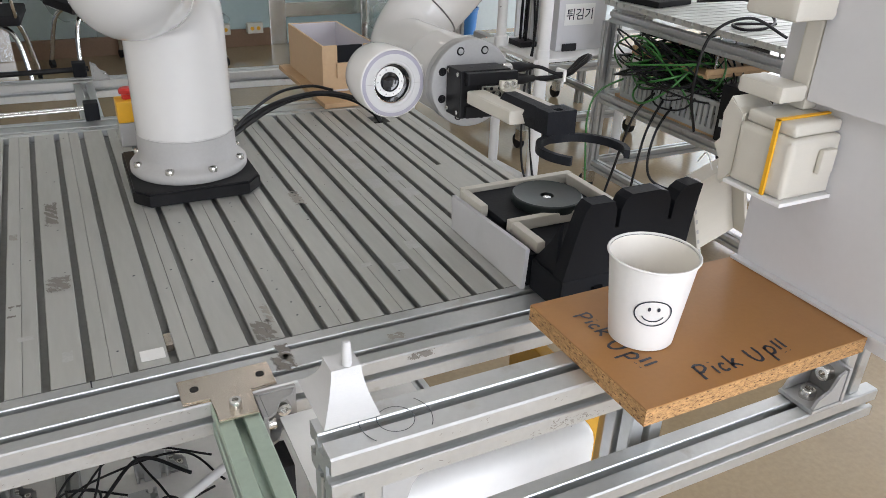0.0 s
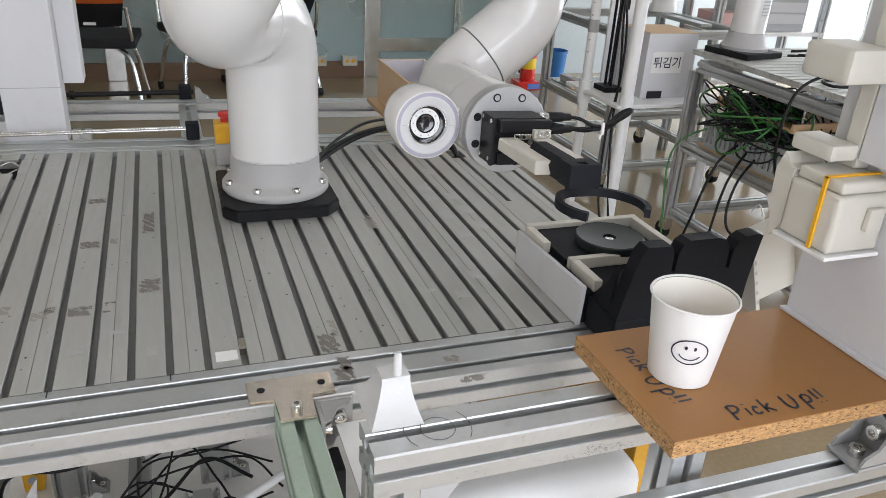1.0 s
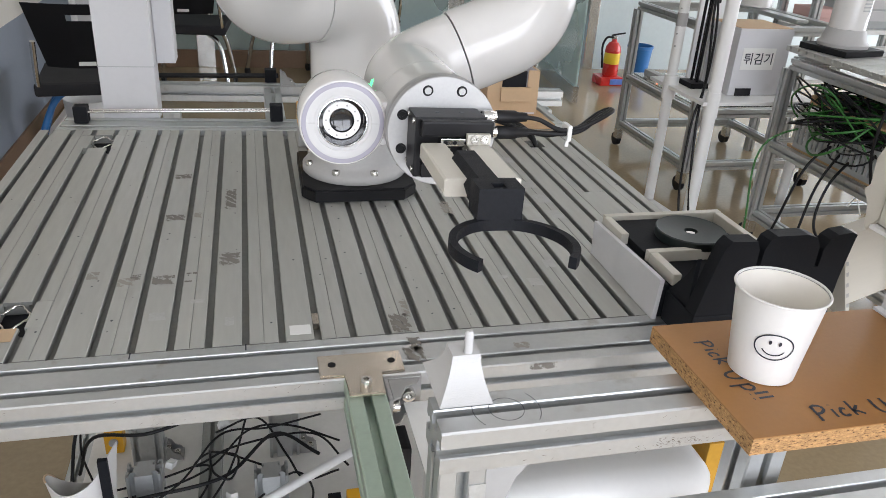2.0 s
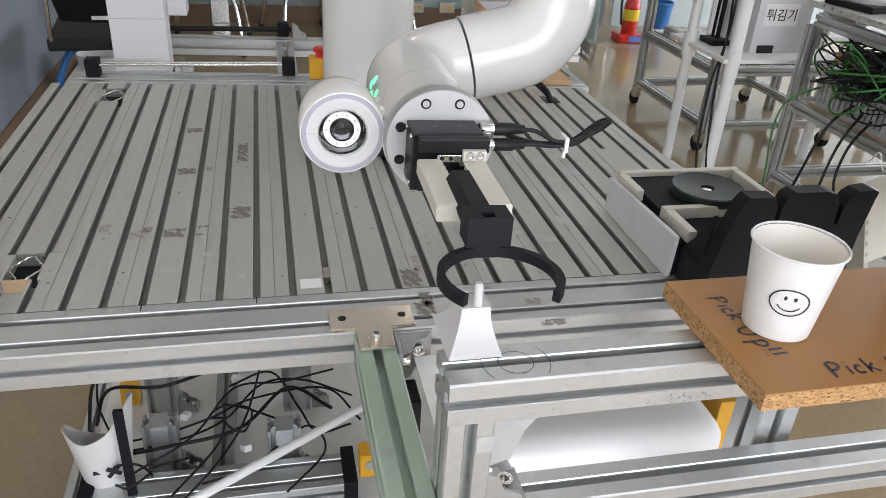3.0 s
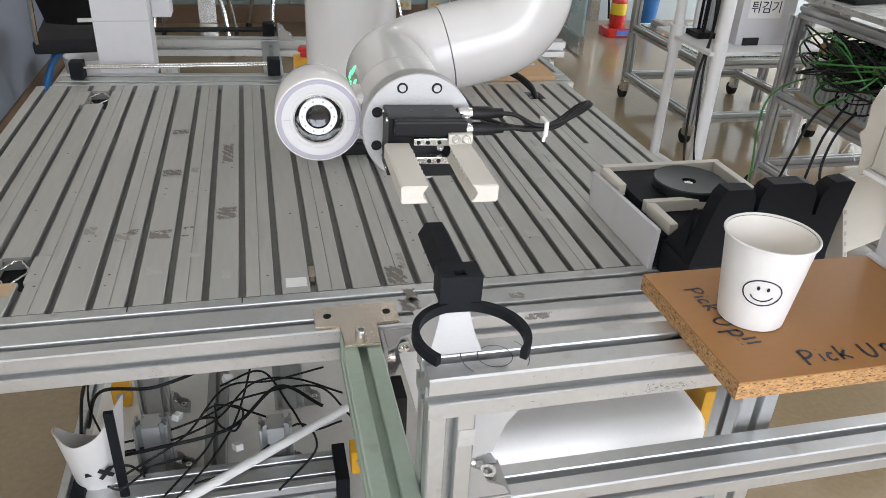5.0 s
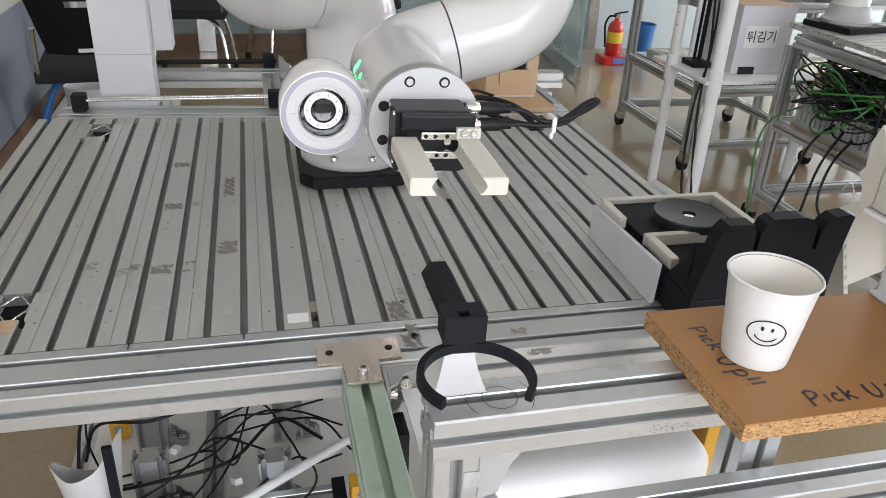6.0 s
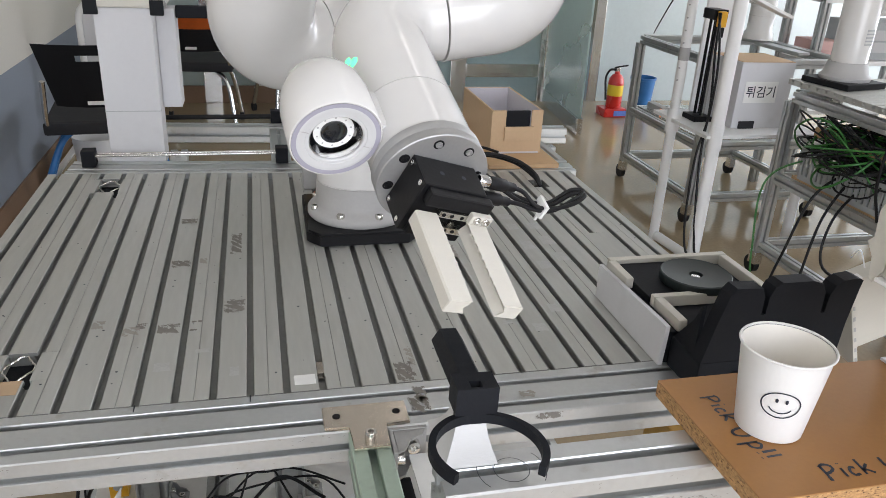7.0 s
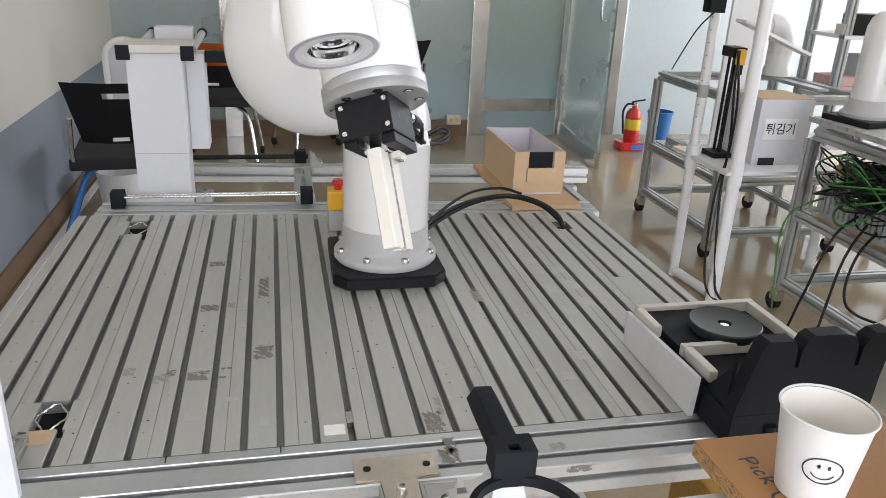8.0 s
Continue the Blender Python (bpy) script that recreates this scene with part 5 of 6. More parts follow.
for dx, tilt in ((0.0, 40), (0.0, -46), (-0.026, 6)):
    w = 0.014 if tilt != 6 else 0.007
    part("tape_cross", box(-w, w, -0.0005, 0.0005, -0.0035, 0.0035), BLACK_FABRIC, scoop, "black tape piece", m=pose(0.020 + dx, -0.0432, 0.118, -9, tilt, 16))

solid("black_post", box(-0.103, -0.088, 0.272, 0.281, 0.172, 0.432, 0.002), BLACK_PRINT, "slim black post standing on the lower shelf", "post")
under = thing("linear_axis", "aluminium linear axis lying on the lower shelf", "linear axis")
part("axis_rail", beam((-0.16, 0.282, 0.2295), (0.258, 0.282, 0.2295), 0.08, 0.04), ALU, under)
part("end_cap", box(0.2585, 0.282, 0.236, 0.328, 0.1725, 0.258, 0.002), BLACK_PRINT, under, "black end cap")
part("end_cap", box(-0.185, -0.1605, 0.24, 0.33, 0.18, 0.255, 0.004), BLACK_PRINT, under)
part("carriage_foot", box(-0.15, 0.24, 0.255, 0.315, 0.1725, 0.209, 0.002), GREY_PLASTIC, under)
dk = thing("dark_channel", "dark grey profile channel on the lower shelf", "profile")
part("channel", beam((0.045, 0.10, 0.1925), (0.045, 0.74, 0.1925)), ALU_DARK, dk)
for (x, y) in ((-0.08, 0.58), (0.19, 0.56), (0.16, 0.36), (-0.06, 0.40)):
    bl = thing("profile_block", "short upright aluminium profile block", "profile", group="profile blocks")
    part("post", beam((x, y, 0.1725), (x, y, 0.30), 0.06, 0.04, (0, 1, 0)), ALU, bl)
    corner_bracket(x + 0.031, y, 0.1728, 0, 0, 0)
strut = thing("white_strut", "pale diagonal plastic strut under the table", "strut")
part("bar", rod((0.305, 0.318, 0.36), (-0.01, 0.128, 0.352), 0.0078, 14), PLASTIC_WHITE, strut, smooth=True)
for (x, y, z) in ((0.304, 0.262, 0.2835), (-0.15, 0.62, 0.2)):
    yb = thing("yellow_connector", "yellow plug block on the lower shelf", "connector", pose(x, y, z), group="yellow connectors")
    part("block", box(-0.018, 0.018, -0.018, 0.018, -0.025, 0.025, 0.003), YELLOW, yb)
    part("socket", lathe([(0, 0.0), (0.009, 0.0), (0.009, 0.004), (0, 0.004)], 16, m=pose(0, -0.018, 0.004, 90, 0, 0)), GREY_CAST, yb, "grey socket")
for (x, y, z, a) in ((0.075, 0.50, 0.30, 20), (-0.02, 0.44, 0.27, 70), (0.09, 0.35, 0.26, 120)):
    wp = thing("white_plug", "small white cable plug hanging among cables", "plug", pose(x, y, z, 10, 20, a), group="white plugs")
    part("shell", box(-0.010, 0.010, -0.007, 0.007, -0.006, 0.006, 0.001), LABEL_WHITE, wp)
rng = random.Random(11)
UC = (((-0.20, 0.52, 0.20), (-0.16, 0.50, 0.30), (-0.05, 0.46, 0.33), (0.06, 0.52, 0.34), (0.10, 0.60, 0.40)),
      ((-0.21, 0.48, 0.19), (-0.19, 0.55, 0.30), (-0.09, 0.56, 0.33), (0.02, 0.60, 0.31), (0.05, 0.66, 0.42)),
      ((-0.16, 0.38, 0.24), (-0.05, 0.36, 0.27), (0.08, 0.38, 0.28), (0.17, 0.46, 0.30), (0.25, 0.40, 0.29)),
      ((0.06, 0.48, 0.30), (0.14, 0.50, 0.31), (0.19, 0.42, 0.28), (0.22, 0.36, 0.27), (0.28, 0.34, 0.30)),
      ((-0.10, 0.30, 0.27), (0.0, 0.36, 0.29), (0.07, 0.46, 0.31), (0.16, 0.48, 0.30), (0.26, 0.48, 0.32)),
      ((-0.02, 0.20, 0.28), (0.05, 0.32, 0.27), (0.10, 0.42, 0.30), (0.14, 0.56, 0.40), (0.15, 0.62, 0.55)),
      ((0.02, 0.26, 0.27), (0.10, 0.30, 0.26), (0.20, 0.38, 0.27), (0.23, 0.30, 0.28), (0.16, 0.22, 0.27)),
      ((-0.13, 0.34, 0.22), (-0.12, 0.29, 0.30), (-0.08, 0.28, 0.31), (-0.07, 0.32, 0.24), (-0.11, 0.35, 0.21)),
      ((-0.12, 0.28, 0.27), (-0.09, 0.24, 0.30), (-0.06, 0.27, 0.30), (-0.07, 0.31, 0.27), (0.0, 0.34, 0.26)),
      ((0.05, 0.44, 0.29), (0.06, 0.37, 0.30), (0.09, 0.36, 0.29), (0.10, 0.43, 0.28), (0.05, 0.45, 0.28)))
UC += (((-0.17, 0.50, 0.176), (-0.19, 0.52, 0.26), (-0.17, 0.54, 0.32), (-0.08, 0.55, 0.30), (0.0, 0.56, 0.36), (0.05, 0.60, 0.42)),
       ((-0.15, 0.40, 0.25), (-0.05, 0.41, 0.26), (0.03, 0.43, 0.27), (0.10, 0.46, 0.28), (0.24, 0.45, 0.30), (0.30, 0.36, 0.29)),
       ((-0.14, 0.39, 0.24), (-0.04, 0.395, 0.25), (0.05, 0.43, 0.26), (0.12, 0.49, 0.29), (0.20, 0.48, 0.30), (0.29, 0.42, 0.30)),
       ((-0.03, 0.25, 0.26), (0.04, 0.35, 0.27), (0.05, 0.42, 0.27), (0.02, 0.44, 0.26), (0.06, 0.46, 0.27), (0.16, 0.40, 0.27)))
for k, c in enumerate(UC):
    solid("loose_cable", sweep(curve_points(c, 8), 0.0034 if k < 3 else 0.0021, 9), BLACK_RUBBER, "loose black cable under the table", "cable", group="cables under the table", smooth=True)
solid("black_shroud", box(0.283, 0.305, -0.13, -0.09, 0.30, 0.74, 0.004), BLACK_FABRIC, "black fabric strip hanging beside the strut", "strip")


# ---------------------------------------------------------------- the far side of the room
def chair(m, back, label, leg_colour, feet, split=False, splay=1.12):
    """An office chair: seat, a backrest that widens upwards with a grip hole, tube legs with feet."""
    c = thing("office_chair", label, "chair", m, group="office chairs")
    part("seat", box(-0.22, 0.22, -0.21, 0.21, 0.385, 0.44, 0.026, 4), BLACK_FABRIC, c, smooth=True)
    us, ws = (-1, -0.72, -0.26, -0.2, 0.2, 0.26, 0.72, 1), (0, 0.25, 0.5, 0.75, 0.84, 1)
    for lo, hi, mat in (((0, 2, BLACK_FABRIC), (2, 5, back)) if split else ((0, 5, back),)):
        bm = bmesh.new()
        g = [[bm.verts.new(((0.155 + 0.05 * w) * u, 0.20 + 0.05 * (1 - u * u) + 0.10 * w, 0.51 + 0.265 * w)) for u in us] for w in ws[lo:hi + 1]]
        for i in range(len(g) - 1):
            for j in range(7):
                if i + lo == 3 and j in (2, 3, 4):
                    continue
                bm.faces.new((g[i][j], g[i][j + 1], g[i + 1][j + 1], g[i + 1][j]))
        bmesh.ops.solidify(bm, geom=bm.faces[:], thickness=0.012)
        part("backrest", bm, mat, c, smooth=True)
    part("maker_plate", box(-0.032, 0.032, 0.2595, 0.2625, 0.525, 0.54), LABEL_WHITE, c, "small white plate", m=pose(0, 0.006, 0, 0, 0, 0))
    for sx in (-0.20, 0.20):
        part("back_tube", sweep(curve_points([(sx, 0.0, 0.385), (sx, 0.16, 0.395), (sx, 0.215, 0.47), (sx * 0.95, 0.25, 0.62)], 6), 0.011, 10), CHROME, c, smooth=True)
        for y0, y1 in feet:
            lg = part("leg", sweep(curve_points([(sx * 0.5, y0, 0.385), (sx * 0.9, y0 * 0.6 + y1 * 0.4, 0.31), (sx * splay, y1, 0.055)], 6), 0.014, 10), leg_colour, c, smooth=True)
            part("caster", rod((sx * splay - 0.012, y1, 0.028), (sx * splay + 0.012, y1, 0.028), 0.027, 16), BLACK_RUBBER, lg, "black caster", True)
    return c


STRAIGHT = ((-0.12, -0.20), (0.12, 0.22))
chair(pose(-0.505, 2.85, 0, 0, 0, 186), BLACK_FABRIC, "black plastic-backed chair with blue tube legs beside the wall", BLUE, ((-0.05, -0.12), (0.05, 0.16)), splay=1.4)
chair(pose(-0.18, 4.22, 0, 0, 0, 176), ORANGE, "office chair with an orange and black backrest and chrome legs", CHROME, STRAIGHT, True)
chair(pose(0.42, 4.52, 0, 0, 0, 20), BLACK_FABRIC, "black office chair with chrome legs at the partition", CHROME, STRAIGHT)
chair(pose(0.86, 4.50, 0, 0, 0, 200), BLACK_FABRIC, "black office chair with chrome legs at the partition", CHROME, STRAIGHT)
arch = thing("white_tube_frame", "white arched tube frame standing by the wall", "frame")
part("tube", sweep([(-0.665, 3.40, 0.0), (-0.665, 3.40, 0.70)] + [(-0.575 - 0.09 * math.cos(u), 3.40, 0.755 + 0.085 * math.sin(u)) for u in (math.pi * k / 12 for k in range(13))] + [(-0.485, 3.40, 0.70), (-0.485, 3.40, 0.0)], 0.016, 12), PLASTIC_WHITE, arch, smooth=True)
part("panel", box(-0.648, -0.502, 3.396, 3.404, 0.40, 0.80, 0.002), WHITE_BOARD, arch, "white infill panel")

solid("paper_bin", lathe([(0, 0), (0.10, 0), (0.12, 0.22), (0.116, 0.22), (0.098, 0.005), (0, 0.005)], 32, m=pose(-0.62, 3.25, 0.001)), PLASTIC_WHITE, "white waste bin on the floor", "bin", smooth=True)
for x in (1.23, 1.46):
    sk = thing("floor_socket", "cream wall socket box at the foot of the partition", "socket", pose(x, Y1 - 0.07, 0.10), group="floor sockets")
    part("box", box(-0.055, 0.055, -0.02, 0.035, 0.0, 0.07, 0.004), CREAM_PRINT, sk)
    for dx in (-0.022, 0.022):
        part("outlet", lathe([(0, 0.001), (0.014, 0.001), (0.014, 0), (0, 0)], 16, m=pose(dx, -0.02, 0.035, 90, 0, 0)), YELLOW, sk, "round outlet")

ext = thing("fire_extinguisher", "red fire extinguisher on a red floor stand", "fire extinguisher", pose(2.72, 4.44, 0.001) @ Matrix.Scale(0.86, 4))
est = part("stand", box(-0.115, 0.09, -0.09, 0.09, 0.0, 0.07, 0.012), RED, ext, "red floor stand")
part("stand_label", box(-0.03, 0.085, -0.0925, -0.0905, 0.012, 0.058), BLUE_LABEL, est, "blue and white label")
ebody = part("body", lathe([(0, 0.0705), (0.062, 0.0705), (0.066, 0.08), (0.066, 0.28), (0.06, 0.315), (0.04, 0.345), (0.022, 0.355), (0.02, 0.375), (0, 0.375)], 32), RED, ext, smooth=True)
part("label", lathe([(0.0665, 0.175), (0.0668, 0.176), (0.0668, 0.265), (0.0665, 0.266)], 32), LABEL_YELLOW, ebody, "yellow printed label", True)
part("valve", box(-0.018, 0.018, -0.015, 0.015, 0.3755, 0.405, 0.004), STEEL, ext, "steel valve")
part("lever", sweep([(-0.03, 0, 0.405), (0.0, 0, 0.412), (0.09, 0, 0.425)], 0.007, 8), BLACK_RUBBER, ext, "black lever", True)
part("hose", sweep(curve_points([(-0.018, 0, 0.39), (-0.07, 0, 0.385), (-0.10, 0, 0.32), (-0.098, -0.02, 0.22), (-0.088, -0.02, 0.14)], 6), 0.009, 10), BLACK_RUBBER, ext, "black hose", True)

bucket = thing("blue_bucket", "blue ribbed plastic bucket on the floor", "bucket", pose(3.03, 4.62, 0.001) @ Matrix.Scale(0.84, 4))
part("bucket_wall", lathe([(0, 0), (0.088, 0), (0.11, 0.27), (0.116, 0.275), (0.116, 0.295), (0.106, 0.295), (0.085, 0.006), (0, 0.006)], 40), BLUE, bucket, smooth=True)


def caster(parent, x, y, h=0.10):
    fork = part("caster_fork", box(x - 0.018, x + 0.018, y - 0.014, y + 0.03, h * 0.45, h, 0.003), STEEL, parent, "steel caster fork")
    part("caster_wheel", rod((x - 0.012, y + 0.022, h * 0.36 + 0.001), (x + 0.012, y + 0.022, h * 0.36 + 0.001), h * 0.36, 20), BLACK_RUBBER, fork, "black caster wheel", True)


def frame_table(name, label, x0, x1, y0, y1, top, shelves):
    f = thing(name, label, "table")
    for x in (x0 + 0.02, x1 - 0.02):
        for y in (y0 + 0.02, y1 - 0.02):
            part("leg", beam((x, y, 0.10), (x, y, top - 0.061), 0.04, 0.04, (0, 1, 0)), ALU, f)
            caster(f, x, y)
    for z in (top - 0.04, *shelves):
        for y in (y0 + 0.02, y1 - 0.02):
            part("beam", beam((x0 + 0.041, y, z), (x1 - 0.041, y, z)), ALU, f)
        for x in (x0 + 0.02, x1 - 0.02):
            part("beam", beam((x, y0 + 0.041, z), (x, y1 - 0.041, z)), ALU, f)
    return f


t3 = frame_table("trolley_frame", "empty aluminium profile trolley on casters", 2.11, 2.83, 2.30, 3.04, 0.80, (0.13, 0.385))
part("glass_shelf", box(2.152, 2.788, 2.342, 2.998, 0.406, 0.411), CLEAR, t3, "clear shelf sheet")
pw = thing("power_strip", "grey power strip with an orange lit switch", "power strip", pose(2.22, 2.90, 0.4115))
part("body", box(-0.022, 0.022, -0.10, 0.08, 0.0, 0.028, 0.004), GREY_CAST, pw)
part("switch", box(-0.0245, -0.0222, -0.085, -0.066, 0.008, 0.022), LIT_ORANGE, pw, "orange lit switch")

t2 = frame_table("robot_table", "aluminium profile table with slotted top carrying a second robot", 2.11, 2.95, 0.86, 1.78, 0.78, (0.13, 0.42))
for k in range(10):
    ob = new("panel", T2_PANEL) if k else None
    if k == 0:
        bm = bmesh.new()
        extrude(slotted(0.0916, 0.02, [-0.023, 0.023]), -0.84, 0.0, Matrix(((0, 0, -1, 0), (-1, 0, 0, 0), (0, 1, 0, -0.01), (0, 0, 0, 1))), bm=bm)
        T2_PANEL = mesh_of("panel", bm, ALU_PANEL)
        ob = new("panel", T2_PANEL)
    ob.parent = t2
    ob.matrix_basis = pose(2.11, 0.906 + 0.092 * k, 0.8005)
part("lower_shelf", box(2.14, 2.92, 0.90, 1.68, 0.4405, 0.452), PLY, t2, "pale wooden shelf")

r2 = thing("second_robot", "white robot arm on a black plate, farther table", "robot arm", pose(2.245, 1.660, 0.8012, 0, 0, 12))
part("mounting_plate", box(-0.10, 0.10, -0.10, 0.10, 0.0, 0.022, 0.004), BLACK_PLATE, r2, "black mounting plate")
part("base", lathe([(0, 0.0225), (0.086, 0.0225), (0.088, 0.034), (0.0775, 0.043), (0.066, 0.085), (0, 0.085)], 48), GREY_CAST, r2, "grey cast base", True)
part("column", lathe([(0, 0.0855), (0.062, 0.0855), (0.062, 0.30), (0.060, 0.335), (0.050, 0.365), (0.032, 0.385), (0, 0.392)], 48), WHITE_GLOSS, r2, smooth=True)
part("shoulder", sweep([(0.05, 0.0, 0.30), (0.15, 0.0, 0.30)], [0.06, 0.058], 40), WHITE_GLOSS, r2, smooth=True)
for k in range(5):
    part("label_bar", box(-0.018, 0.018, -0.0625, -0.0595, 0.15 + 0.012 * k, 0.155 + 0.012 * k), GREY_PLASTIC, r2, "grey printed label line")
for k, c in enumerate((((2.36, 1.50, 0.83), (2.42, 1.34, 0.85), (2.36, 1.18, 0.82), (2.24, 1.10, 0.812), (2.16, 1.12, 0.808), (2.20, 1.20, 0.808), (2.35, 1.16, 0.808)),
                       ((2.34, 1.52, 0.84), (2.46, 1.40, 0.86), (2.50, 1.20, 0.83), (2.40, 1.0, 0.81), (2.30, 0.95, 0.808)),
                       ((2.35, 1.54, 0.82), (2.55, 1.45, 0.83), (2.65, 1.3, 0.815), (2.6, 1.1, 0.808)),
                       ((2.20, 0.98, 0.808), (2.10, 1.05, 0.86), (2.00, 1.10, 0.80), (1.99, 1.12, 0.62), (2.06, 1.15, 0.47)))):
    solid("black_cable", sweep(curve_points(c, 8), 0.0048, 9), BLACK_RUBBER, "black robot cable on the far table", "cable", group="cables on the far table", smooth=True)
dr = thing("wooden_drawer", "pale wooden tray slung under the far table", "tray")
part("bottom", box(2.125, 2.50, 1.20, 1.60, 0.628, 0.640, 0.002), PLY, dr)
for y in (1.20, 1.588):
    part("side", box(2.125, 2.50, y, y + 0.012, 0.6405, 0.660, 0.002), PLY, dr)
for x, y in ((2.16, 1.206), (2.46, 1.206), (2.16, 1.594), (2.46, 1.594)):
    part("hanger", rod((x, y, 0.6605), (x, y, 0.780), 0.004, 8), STEEL, dr, "thin steel hanger", True)

basket = thing("cable_basket", "grey slatted plastic basket heaped with cables", "basket", pose(2.30, 1.38, 0.4525))
for y in (-0.26, 0.26):
    part("rim", box(-0.17, 0.17, y - 0.006, y + 0.006, 0.10, 0.115, 0.002), GREY_PLASTIC, basket)
for x in (-0.17, 0.17):
    part("rim", box(x - 0.006, x + 0.006, -0.26, 0.26, 0.1005, 0.1155, 0.002), GREY_PLASTIC, basket)
part("bottom", box(-0.17, 0.17, -0.26, 0.26, 0.0, 0.02, 0.002), GREY_PLASTIC, basket)
slat = mesh_of("slat", box(-0.004, 0.004, -0.008, 0.008, 0.0205, 0.0998, 0.001), GREY_PLASTIC)
for k in range(20):
    for x in (-0.168, 0.168):
        ob = new("slat", slat)
        ob.parent = basket
        ob.matrix_basis = pose(x, -0.25 + 0.0263 * k, 0)
rng = random.Random(21)
for k in range(84):
    green = k % 3 == 0
    cx, cy, cz = 2.19 + rng.uniform(-0.08, 0.10), 1.43 + rng.uniform(-0.12, 0.13), 0.595 + rng.uniform(-0.03, 0.05)
    ra, rb, tilt, roll = rng.uniform(0.06, 0.14), rng.uniform(0.08, 0.17), rng.uniform(-1.2, 1.2), rng.uniform(-0.9, 0.9)
    ph = rng.uniform(0, 6.28)
    pts = []
    for i in range(26):
        a = ph + 2 * math.pi * i / 22
        w = 1 + 0.08 * math.sin(3 * a + ph)
        u, v = ra * w * math.cos(a), rb * w * math.sin(a)
        pts.append((cx + u * math.cos(tilt), cy + v, max(0.485, cz + u * math.sin(tilt) + v * math.sin(roll) * 0.5)))
    solid("cable_coil", sweep(pts, rng.uniform(0.0024, 0.0042), 7), GREEN_CABLE if green else BLACK_RUBBER, "coil of green cable heaped in the basket" if green else "coil of black cable heaped in the basket", "cable", group="coiled cables", smooth=True)
for k, c in enumerate((((2.20, 1.45, 0.55), (2.05, 1.44, 0.45), (1.99, 1.46, 0.20), (1.98, 1.52, 0.012), (1.90, 1.60, 0.01), (1.70, 1.50, 0.01)),
                       ((2.20, 1.42, 0.56), (2.04, 1.36, 0.40), (1.96, 1.33, 0.10), (1.90, 1.40, 0.01), (1.75, 1.65, 0.01)),
                       ((2.22, 1.38, 0.54), (2.03, 1.30, 0.42), (1.97, 1.22, 0.28), (2.02, 1.02, 0.30), (2.10, 0.92, 0.40)),
                       ((2.22, 1.60, 0.56), (2.02, 1.66, 0.45), (1.99, 1.62, 0.18), (1.95, 1.52, 0.012)))):
    solid("hanging_cable", sweep(curve_points(c, 8), 0.0048 if k < 3 else 0.004, 8), GREEN_CABLE if k == 3 else BLACK_RUBBER, "cable hanging from the basket to the floor", "cable", group="hanging cables", smooth=True)
pc = thing("black_unit", "black electronic unit with ports on the far table's shelf", "electronic unit", pose(2.22, 1.02, 0.4525))
part("case", box(-0.12, 0.16, -0.10, 0.08, 0.0, 0.19, 0.004), BLACK_PLATE, pc)
for k in range(4):
    part("port", box(-0.1215, -0.1202, -0.08 + 0.04 * k, -0.055 + 0.04 * k, 0.05, 0.075), GREY_PLASTIC, pc)
spk = thing("black_speaker", "black box speaker on the far table's shelf", "speaker", pose(2.62, 1.55, 0.4525))
part("case", box(-0.09, 0.09, -0.09, 0.09, 0.0, 0.2, 0.006), BLACK_PLATE, spk)
part("cone", lathe([(0, -0.004), (0.03, 0.0), (0.055, 0.003), (0.06, 0.0)], 28, m=pose(-0.091, 0, 0.10, 0, -90, 0)), BLACK_RUBBER, spk, smooth=True)

third = thing("third_robot", "white robot arm bent over behind the carton", "robot arm", pose(2.56, 2.66, 0.8006))
part("mounting_plate", box(-0.03, 0.03, -0.36, 0.36, -0.0004, 0.012, 0.003), ALU, third, "aluminium cross bar on the trolley frame")
part("column", lathe([(0, 0.0205), (0.072, 0.0205), (0.068, 0.05), (0.06, 0.06), (0.06, 0.13), (0, 0.13)], 40), WHITE_GLOSS, third, smooth=True)
part("elbow", sweep([(0.0, 0, 0.1305), (0, 0, 0.15)] + arc((0, 0, 0.245), (0, 0, -1), (-1, 0, 0), 0.075, 12) + [(-0.10, 0, 0.245)], 0.06, 40), WHITE_GLOSS, third, smooth=True)
part("upper_arm", sweep([(-0.102, 0, 0.245), (-0.13, 0, 0.245)] + arc((-0.19, 0, 0.245), (1, 0, 0), (0, 0, 1), 0.055, 10) + [(-0.19, 0, 0.60)], 0.056, 40), WHITE_GLOSS, third, smooth=True)

# white tube stand with a linear actuator and the white carton
st = thing("tube_stand", "white plastic tube stand with a shelf", "stand")
for x, y in ((1.88, 2.16), (1.905, 1.87)):
    part("post", rod((x, y, 0.0), (x, y, 1.85), 0.021 if y > 2 else 0.0255, 24), PLASTIC_WHITE, st, smooth=True)
    part("collar", rod((x, y, 0.50), (x, y, 0.60), 0.0285, 24), PLASTIC_WHITE, st, smooth=True)
for x, y in ((2.36, 1.90),):
    part("post", rod((x, y, 0.0), (x, y, 0.545), 0.021, 20), PLASTIC_WHITE, st, smooth=True)
part("foot_tube", rod((1.905, 1.90, 0.025), (1.88, 2.13, 0.025), 0.021, 20), PLASTIC_WHITE, st, smooth=True)
part("shelf", box(1.86, 2.39, 1.86, 2.30, 0.546, 0.560, 0.002), PLASTIC_WHITE, st)
for k in range(12):
    part("peg_hole", rod((1.8585, 2.1445, 0.72 + 0.05 * k), (1.8625, 2.1475, 0.72 + 0.05 * k), 0.0035, 8), GREY_CAST, st)
